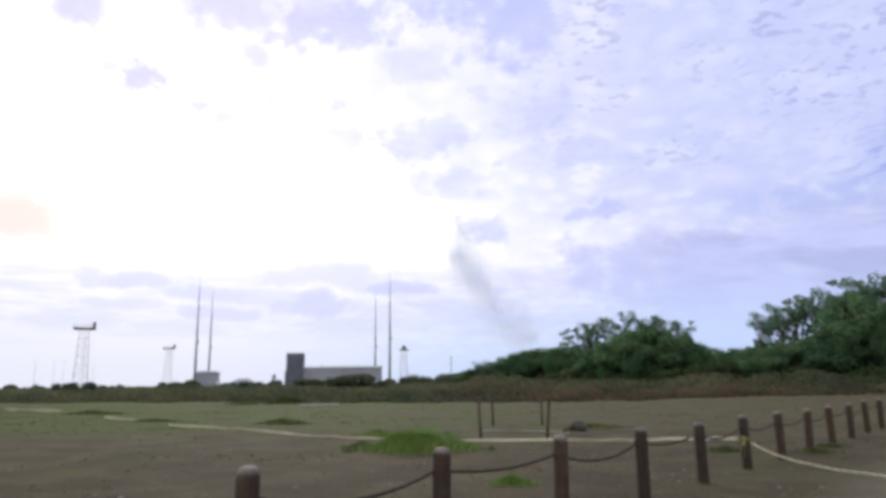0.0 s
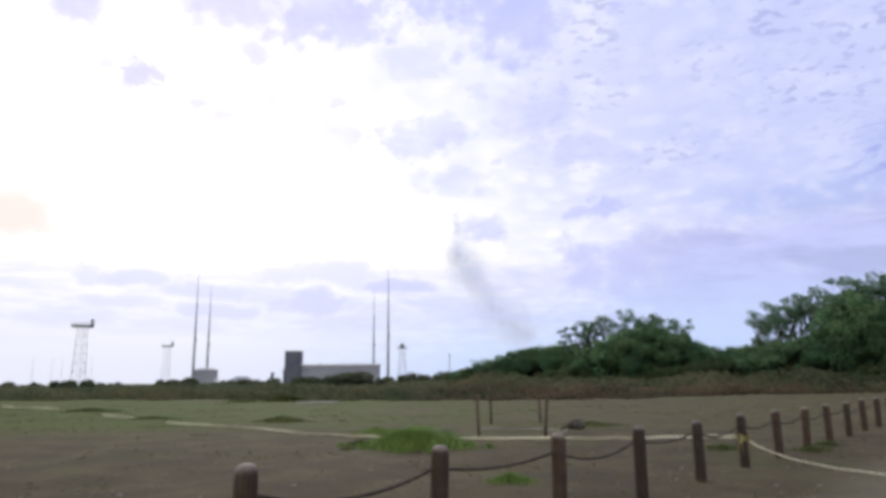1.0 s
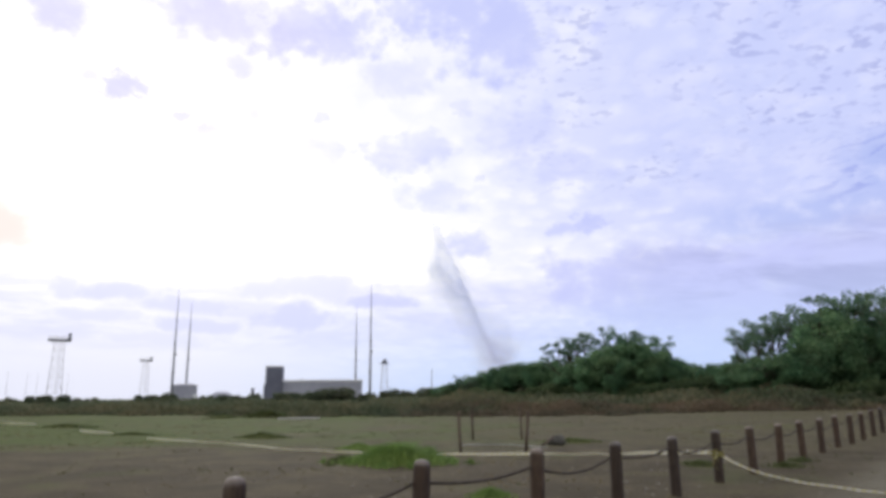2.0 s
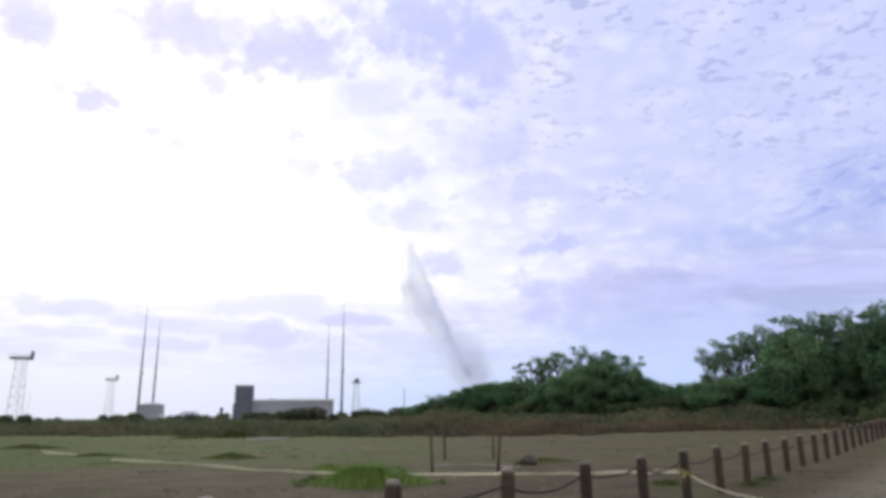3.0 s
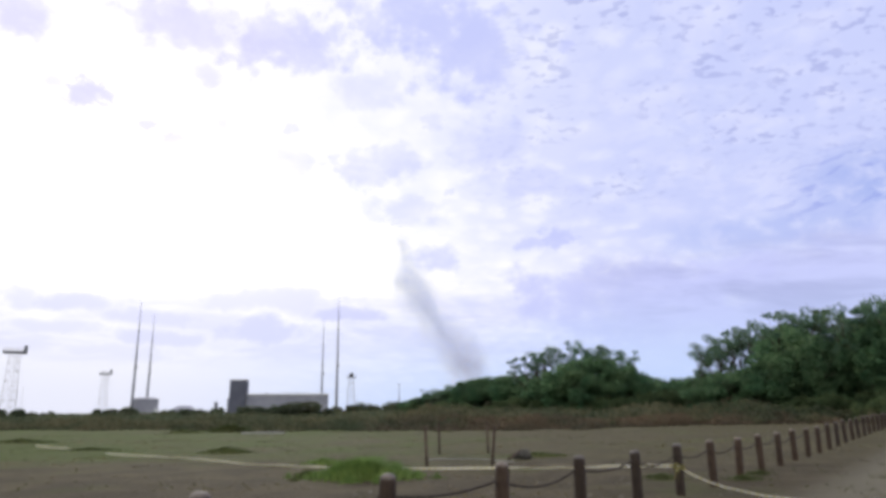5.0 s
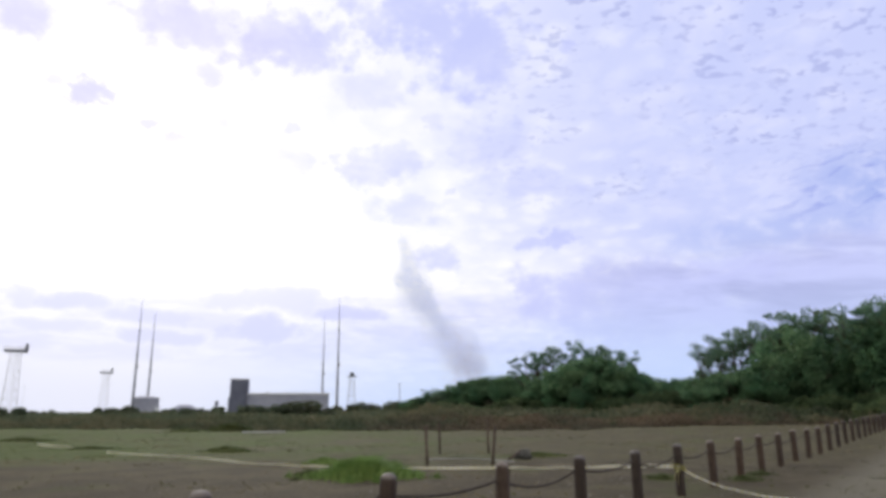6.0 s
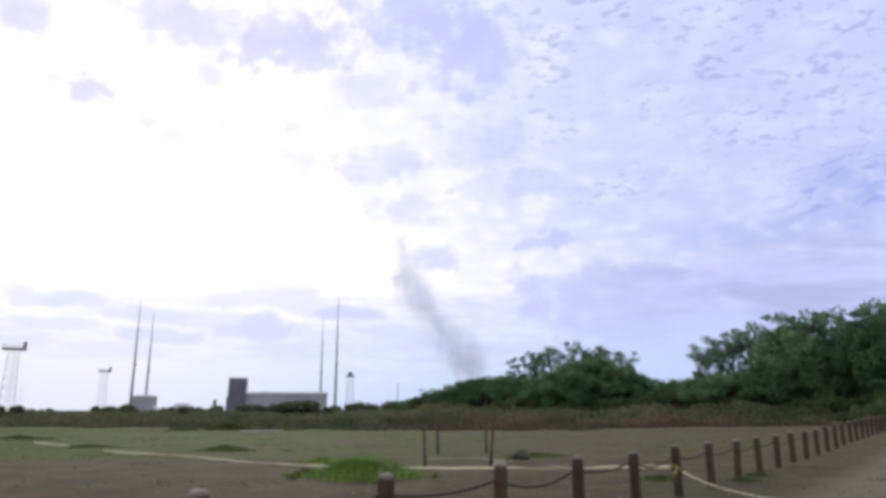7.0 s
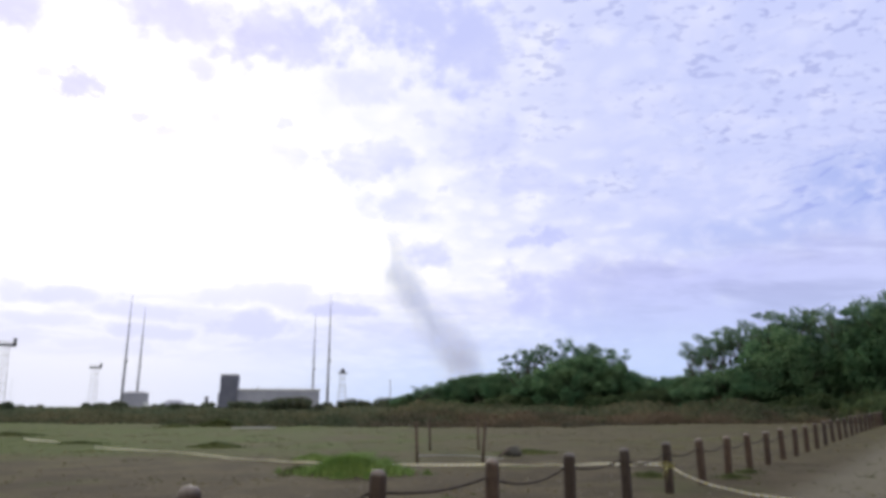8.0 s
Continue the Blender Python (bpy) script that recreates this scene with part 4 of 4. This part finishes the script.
for i, (az, d, w_, h) in enumerate(((-2.0, 220, 3.0, 4.2), (-1.1, 225, 3.5, 3.9), (-0.2, 215, 3.0, 4.0), (0.7, 210, 3.2, 4.1), (1.5, 190, 3.5, 4.0), (-3.2, 240, 1.6, 3.8), (-2.5, 240, 1.2, 3.6),
                                    (-4.5, 240, 1.5, 3.2), (-8.6, 230, 3.0, 3.0), (-10.1, 230, 3.0, 2.9), (-6.9, 235, 3.0, 3.0), (-13.6, 240, 2.0, 3.0), (-21.8, 200, 2.4, 2.6), (-20.8, 200, 2.4, 2.6),
                                    (-16.3, 220, 2.5, 2.2), (-31.2, 200, 3.0, 2.4), (-32.9, 200, 3.0, 2.2), (-26.2, 220, 4.0, 2.1), (-17.8, 210, 2.6, 2.4), (2.6, 170, 2.5, 4.2), (-7.7, 120, 4.0, 3.3), (-9.4, 128, 3.0, 2.8), (-6.2, 124, 2.6, 2.7), (-11.4, 130, 2.4, 2.5), (-20.9, 130, 2.6, 2.6), (-15.0, 135, 3.2, 2.4), (-28.3, 140, 3.0, 2.3))):
    far_bush(az, d, w_, h, 300 + i)


# ---------------------------------------------------------------- grass
def blades(rng, n, radius, height, spread, width=0.012):
    verts, faces = [], []
    for _ in range(n):
        a, r = rng.uniform(0, 2 * math.pi), radius * min(abs(rng.normal()) * 0.5, 1.35)
        base = np.array((r * math.cos(a), r * math.sin(a), -0.02))
        h = height * rng.uniform(0.45, 1.0) * max(0.25, 1 - 0.6 * r / max(radius, 0.01))
        la = rng.uniform(0, 2 * math.pi)
        lean = np.array((math.cos(la), math.sin(la), 0)) * spread * h * rng.uniform(0.2, 1.0)
        side = np.array((-math.sin(la + 0.6), math.cos(la + 0.6), 0)) * width * rng.uniform(0.7, 1.4)
        o = len(verts)
        verts += [base - side, base + side, base + lean * 0.45 + side * 0.8 + (0, 0, h * 0.65), base + lean * 0.45 - side * 0.8 + (0, 0, h * 0.65), base + lean + (0, 0, h)]
        faces += [(o, o + 1, o + 2, o + 3), (o + 3, o + 2, o + 4)]
    return verts, faces


def grass_clump(x, y, rx, ry, h, n, mat, seed, label, width=0.014):
    rng = np.random.default_rng(seed)
    v, f = blades(rng, n, 1.0, h, 1.1, width)
    v = [(p[0] * rx, p[1] * ry, p[2]) for p in v]
    ob = new("grass_clump", mesh_of("grass_clump", v, f, mat))
    ob.matrix_basis = pose(x, y, ground_z(x, y))
    tagged(ob, label, "grass", "grass clumps", "stuff")


BRIGHT_LABEL = "bright green tuft of long grass on bare soil"
grass_clump(-0.70, 18.2, 1.25, 1.2, 0.62, 4200, GRASS, 1, BRIGHT_LABEL)
grass_clump(0.10, 18.9, 0.5, 0.8, 0.48, 1000, GRASS, 2, BRIGHT_LABEL)
grass_clump(-1.35, 18.6, 0.5, 0.8, 0.48, 1100, GRASS, 3, BRIGHT_LABEL)
grass_clump(-1.0, 16.9, 0.35, 0.3, 0.25, 500, GRASS, 17, BRIGHT_LABEL)
grass_clump(-0.2, 17.0, 0.3, 0.3, 0.25, 400, GRASS, 18, BRIGHT_LABEL)
for i in range(16):
    a = rng_t.uniform(0, 6.28)
    r = rng_t.uniform(0.9, 2.0)
    grass_clump(-0.75 + r * math.cos(a), 18.3 + r * 0.9 * math.sin(a), rng_t.uniform(0.1, 0.3), rng_t.uniform(0.1, 0.3), rng_t.uniform(0.10, 0.28), 130, GRASS if i % 3 else OLIVE, 60 + i, "small green grass tuft beside the larger one")
grass_clump(-2.2, 19.2, 0.5, 0.4, 0.20, 600, OLIVE, 4, "flat green tuft of grass by the barrier tape")
grass_clump(-2.2, 23.4, 0.75, 0.7, 0.26, 800, GRASS, 5, BRIGHT_LABEL)
grass_clump(1.10, 12.0, 0.52, 0.42, 0.23, 1100, GRASS, 6, "small bright green grass tuft near the bollards")
grass_clump(6.6, 16.8, 0.7, 0.7, 0.20, 500, OLIVE, 7, "dull green grass tuft behind the bollards")
grass_clump(8.35, 16.1, 0.7, 0.6, 0.22, 260, OLIVE, 8, "dull green grass tuft at the foot of a bollard")
grass_clump(9.3, 17.2, 0.6, 0.5, 0.22, 220, OLIVE, 9, "dull green grass tuft at the foot of a bollard")
grass_clump(-7.0, 30.4, 1.15, 1.0, 0.30, 1500, OLIVE, 10, "dark olive mound of grass in the field", 0.02)
grass_clump(-13.7, 61.0, 1.9, 1.6, 0.75, 1500, OLIVE, 11, "dark olive mound of grass in the field", 0.035)
grass_clump(-17.4, 60.0, 1.4, 1.4, 0.35, 700, OLIVE, 12, "dark olive mound of grass in the field", 0.035)
grass_clump(5.4, 25.6, 1.3, 0.8, 0.2, 800, OLIVE, 13, "low dull grass mound beside a stone", 0.02)
grass_clump(-13.8, 33.4, 1.3, 0.8, 0.2, 900, OLIVE, 14, "flat green tuft of grass by the barrier tape", 0.02)
grass_clump(-22.0, 43.5, 1.8, 1.2, 0.3, 900, OLIVE, 15, "flat green tuft of grass by the barrier tape", 0.025)
grass_clump(2.3, 24.6, 1.0, 0.5, 0.10, 400, OLIVE, 16, "flat ring of grass between the stakes", 0.02)


def turf(name, seed, count, x_of, label, mat, h0, h1, per):
    """Short sparse grass over the field."""
    rng = np.random.default_rng(seed)
    verts, faces = [], []
    made = 0
    while made < count:
        az, d = rng.uniform(-40, 40), 7 + 55 * rng.uniform() ** 1.1
        x, y = math.sin(math.radians(az)) * d, math.cos(math.radians(az)) * d
        made += 1
        if noise.noise((x * 0.22, y * 0.22, seed)) + x_of(x, y) < rng.uniform(0.0, 0.6):
            continue
        v, f = blades(rng, per, 0.10 + 0.004 * d, rng.uniform(h0, h1), 0.9, 0.005 + 0.0005 * d)
        gz = ground_z(x, y)
        o = len(verts)
        verts += [(p[0] + x, p[1] + y, p[2] + gz) for p in v]
        faces += [tuple(i + o for i in q) for q in f]
    ob = new(name, mesh_of(name, verts, faces, mat))
    tagged(ob, label, "grass", kind="stuff")


turf("dry_grass", 5, 7000, lambda x, y: 0.25, "short sparse straw-coloured grass over the field", TUFT, 0.03, 0.09, 7)
turf("green_grass", 9, 6000, lambda x, y: 0.15 - 0.012 * x - (0.6 if y < 24 else 0.0), "short green grass over the western field", OLIVE, 0.03, 0.08, 7)


def pebbles():
    """Pale chips and clods over the bare strip by the fence."""
    rng = np.random.default_rng(31)
    verts, faces = [], []
    for _ in range(900):
        az, d = rng.uniform(-36, 44), 5.5 + 14 * rng.uniform() ** 1.2
        x, y = math.sin(math.radians(az)) * d, math.cos(math.radians(az)) * d
        if noise.noise((x * 0.5, y * 0.5, 8)) < rng.uniform(-0.2, 0.5):
            continue
        r = rng.uniform(0.012, 0.04)
        o = len(verts)
        ring = [(math.cos(k * 1.047 + rng.uniform(-0.3, 0.3)), math.sin(k * 1.047 + rng.uniform(-0.3, 0.3))) for k in range(6)]
        gz = ground_z(x, y)
        verts += [(x + c * r * 1.3, y + q * r, gz - 0.01) for c, q in ring]
        verts += [(x + c * r * 0.8, y + q * r * 0.6, gz + r * rng.uniform(0.5, 0.9)) for c, q in ring]
        faces += [(o + k, o + (k + 1) % 6, o + 6 + (k + 1) % 6, o + 6 + k) for k in range(6)] + [tuple(o + 6 + k for k in range(6))]
    ob = new("pebbles", mesh_of("pebbles", verts, faces, CHIP))
    tagged(ob, "pale chips of stone strewn over the bare soil", "gravel", kind="stuff")


CHIP = rough_paint("pale_chip", (0.13, 0.12, 0.095), (0.24, 0.225, 0.185), 0.9, 3.0, 0.0, 0.3, 40.0)
pebbles()


def build_stone():
    bm = bmesh.new()
    bmesh.ops.create_icosphere(bm, subdivisions=3, radius=1.0)
    for v in bm.verts:
        k = 1 + 0.25 * noise.noise(v.co * 1.7) + 0.1 * noise.noise(v.co * 5)
        v.co = Vector((v.co.x * 0.32 * k, v.co.y * 0.28 * k, v.co.z * 0.21 * k))
    ob = new("stone", from_bm("stone", bm, STONE, True))
    ob.matrix_basis = pose(4.55, 24.0, ground_z(4.55, 24.0) + 0.12, 5, -8, 20)
    tagged(ob, "dark rough stone lying in the dry grass", "stone")


build_stone()


OLDSLAB = rough_paint("old_concrete", (0.24, 0.24, 0.21), (0.36, 0.35, 0.31), 0.9, 1.5, 0.0, 0.3, 20.0)


def build_slab():
    ob = new("concrete_slab", box_mesh("concrete_slab", -1.6, -0.5, -0.1, 1.6, 0.5, 0.05, OLDSLAB, 0.02))
    ob.matrix_basis = pose(-9.9, 55.0, 0.08, 0, 0, 6)
    tagged(ob, "low pale concrete slab lying in the grass", "slab")


build_slab()


OLDROPE = rough_paint("old_rope", (0.24, 0.235, 0.205), (0.36, 0.35, 0.31), 0.9, 8.0, 0.0, 0.4, 60.0)


def build_hose():
    """Pale rope lying in a curve between the stakes."""
    pts = []
    for k in range(30):
        t = k / 29
        x = 1.2 + 2.7 * t
        y = 23.6 - 1.3 * t + 0.9 * math.sin(t * math.pi)
        pts.append((x, y, ground_z(x, y) + 0.05))
    ob = new("pale_rope", tubes_mesh("pale_rope", [(pts, [0.024] * len(pts))], OLDROPE, 8))
    tagged(ob, "pale rope lying in a curve between the stakes", "rope")
    pts = [(3.85, 23.1, ground_z(4, 24) + 0.04), (4.1, 23.3, ground_z(4, 24) + 0.16), (4.36, 23.6, ground_z(4, 24) + 0.3)]
    ob = new("branch", tubes_mesh("branch", [(pts, [0.04, 0.045, 0.04])], STAKE, 6))
    tagged(ob, "short grey-brown branch leaning on a stone", "branch")


build_hose()


# ---------------------------------------------------------------- rocket smoke
SMOKE_AZ, SMOKE_D = 6.0, 700.0
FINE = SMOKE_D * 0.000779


def in_smoke(az, el, depth=0.0):
    """Place in the smoke's own space from compass angle and elevation."""
    return Vector((SMOKE_D * math.tan(radians(az - SMOKE_AZ)), depth, EYE + SMOKE_D * math.tan(radians(el))))


def droplets(name, seed, n, sig, length, size, mat):
    """A drift of fine droplets, densest in its middle; long pieces lie along z."""
    rng = np.random.default_rng(seed)
    p = rng.normal(size=(n, 3)) * np.array(sig)
    if length:
        p[:, 2] = rng.uniform(-0.62, 0.62, n) * length
    else:
        d = p / np.linalg.norm(p, axis=1, keepdims=True)
        lump = 1 + 0.22 * np.sin(d[:, :1] * 4 + seed) + 0.2 * np.sin(d[:, 2:] * 5 + 2 * seed) + 0.15 * np.sin(d[:, :1] * 9 - d[:, 2:] * 7 + seed)
        p = d * lump * rng.uniform(0, 1, (n, 1)) ** 0.42 * np.array(sig) * 1.9
    return droplet_cloud(name, p, rng.uniform(0.7, 1.3, n) * size, mat, rng)


def smoke_thing(name, label):
    return thing(name, facing(SMOKE_AZ, SMOKE_D), label, "smoke")


MOVES = []
old_plume = smoke_thing("smoke_plume", "pale grey rocket smoke plume drifting over the trees")
new_trail = smoke_thing("rocket_trail", "thin straight grey rocket trail rising from behind the trees")
pad_smoke = smoke_thing("launch_smoke", "dusty grey launch smoke billowing behind the trees")

# first plume: angle, elevation, radius, thickness of cover
for i, (az, el, r, cover) in enumerate((
        (1.35, 13.9, 7, 0.26), (1.45, 13.3, 9, 0.28), (1.60, 12.6, 11, 0.28), (1.80, 11.6, 16, 0.26), (1.50, 10.8, 20, 0.20), (2.1, 10.5, 22, 0.20), (1.95, 9.6, 26, 0.20), (2.75, 9.6, 24, 0.20),
        (2.6, 8.8, 28, 0.20), (3.4, 8.3, 24, 0.20), (3.5, 7.5, 26, 0.20), (4.1, 6.7, 26, 0.20), (4.4, 5.9, 30, 0.17), (5.2, 4.9, 38, 0.16), (6.2, 4.1, 40, 0.17),
        (1.15, 10.9, 15, 0.24), (1.3, 10.2, 17, 0.24), (1.9, 8.6, 20, 0.18))):
    n = int(math.pi * (r * 1.25) ** 2 * cover * 0.92 / 0.0315)
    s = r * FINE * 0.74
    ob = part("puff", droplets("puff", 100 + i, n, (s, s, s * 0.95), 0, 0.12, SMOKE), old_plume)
    a, d = in_smoke(az, el, 6), (el - 5) / 8
    spin = 14 * math.sin(i * 1.7)
    ob['kind'] = 'stuff'
    MOVES.append((ob, [(0.0, a, 0), (2.5, a + Vector((-4 * d, 0, 1)), spin * 0.3), (8.0, a + Vector((-9 * d - 1, 0, 5)), spin)]))

# second trail: slides out of the pad in the gap, then loosens and drifts west
FOOT, HEAD = in_smoke(6.1, 3.0), in_smoke(0.45, 16.0)
LEAN = math.degrees(math.atan2(HEAD.x - FOOT.x, HEAD.z - FOOT.z))
rng_s = random.Random(9)


def trail_strand(count, sigma, cover, drift, scatter, spin, shift, seed, mat=None, early=0.1):
    """One strand of the trail in short rigid pieces that part as they drift."""
    seg_len = (HEAD - FOOT).length / count
    for i in range(count):
        t = (i + 0.5) / count
        thin = min(1.0, 0.04 + (1 - t) * 2.4)
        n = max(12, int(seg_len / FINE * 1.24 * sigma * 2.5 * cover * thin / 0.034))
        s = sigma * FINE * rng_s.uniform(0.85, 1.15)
        ob = part("trail_piece", droplets("trail_piece", seed * 7 + i, n, (s, s, 1), seg_len, 0.12, mat or SMOKE), new_trail)
        ob["kind"] = "stuff"
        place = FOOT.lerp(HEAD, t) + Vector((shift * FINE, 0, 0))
        pad = Vector((rng_s.uniform(-6, 8), rng_s.uniform(-4, 10), 11))
        side = drift * (0.7 + 0.5 * math.sin(i * 22.0 / count + seed)) + rng_s.uniform(-scatter, scatter * 0.3) + rng_s.uniform(0, 22) * max(0.0, 0.6 - t)
        turn = rng_s.uniform(-spin, spin)
        MOVES.append((ob, [(0.0, pad, LEAN), (1.3, pad, LEAN), (2.2, place, LEAN), (3.5, place + Vector((side * 0.1, 0, 0)), LEAN + turn * 0.08),
                           (4.5, place + Vector((side * (0.33 + early), 0, 0.3)), LEAN + turn * 0.3),
                           (8.0, place + Vector((side, 0, 1.5)), LEAN + turn)]))


trail_strand(40, 0.7, 0.30, -1.0, 20.0, 70, 0.0, 500, TRAIL)
trail_strand(40, 0.8, 0.24, -3.0, 24.0, 80, -0.4, 540, TRAIL)
trail_strand(26, 1.5, 0.10, 2.0, 6.0, 40, -1.0, 580)
trail_strand(20, 2.2, 0.12, -3.0, 4.0, 34, -1.2, 700, None, 0.3)
trail_strand(20, 2.6, 0.14, -7.5, 5.0, 34, -1.6, 730, None, 0.3)
trail_strand(20, 3.0, 0.14, -12.0, 6.0, 34, -2.0, 760, None, 0.3)
trail_strand(20, 3.4, 0.12, -17.0, 7.0, 34, -2.4, 790, None, 0.3)
trail_strand(13, 7.0, 0.090, 2.0, 4.0, 16, -9.0, 640)
trail_strand(13, 10.0, 0.065, 3.0, 5.0, 16, -17.0, 660)
trail_strand(11, 12.0, 0.050, 4.0, 6.0, 20, -26.0, 680)

# dusty cloud over the pad
for i, (az, el, r, cover, late) in enumerate((
        (6.8, 3.8, 28, 0.20, 0), (7.4, 3.5, 22, 0.18, 0), (6.4, 4.4, 26, 0.20, 1), (6.9, 3.6, 24, 0.24, 1), (5.8, 5.1, 24, 0.18, 1), (6.6, 5.2, 18, 0.18, 1), (5.3, 4.1, 30, 0.14, 1),
        (7.2, 4.3, 14, 0.20, 1), (6.1, 3.3, 28, 0.20, 1), (7.4, 3.3, 14, 0.26, 1), (6.6, 2.6, 26, 0.24, 1), (7.3, 2.5, 20, 0.26, 1), (5.7, 2.5, 30, 0.16, 1), (7.0, 4.9, 12, 0.14, 1), (5.2, 6.1, 24, 0.18, 1), (4.6, 7.0, 20, 0.16, 1), (5.9, 5.9, 16, 0.14, 1))):
    n = int(math.pi * (r * 1.25) ** 2 * cover * 0.47 / 0.0315)
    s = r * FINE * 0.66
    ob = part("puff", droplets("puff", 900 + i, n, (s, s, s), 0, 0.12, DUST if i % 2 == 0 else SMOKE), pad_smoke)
    b = in_smoke(az, el, -4)
    low = Vector((b.x * 0.6, -4, 8)) if late else b
    spin = 20 * math.sin(i * 2.1)
    ob['kind'] = 'stuff'
    MOVES.append((ob, [(0.0, low, 0), (1.3, low if late else b + Vector((-1, 0, 0.5)), 0), (2.4, b + Vector((-2, 0, -4)) if late else b + Vector((-2, 0, 1)), spin * 0.3),
                       (4.5, b + Vector((-2, 0, 1)), spin * 0.6), (8.0, b + Vector((2.5, 0, 2)), spin)]))


def motions():
    for ob, rows in MOVES:
        walk(ob, [(t, pose(p.x, p.y, p.z, 0, turn, 0)) for t, p, turn in rows])


motions()
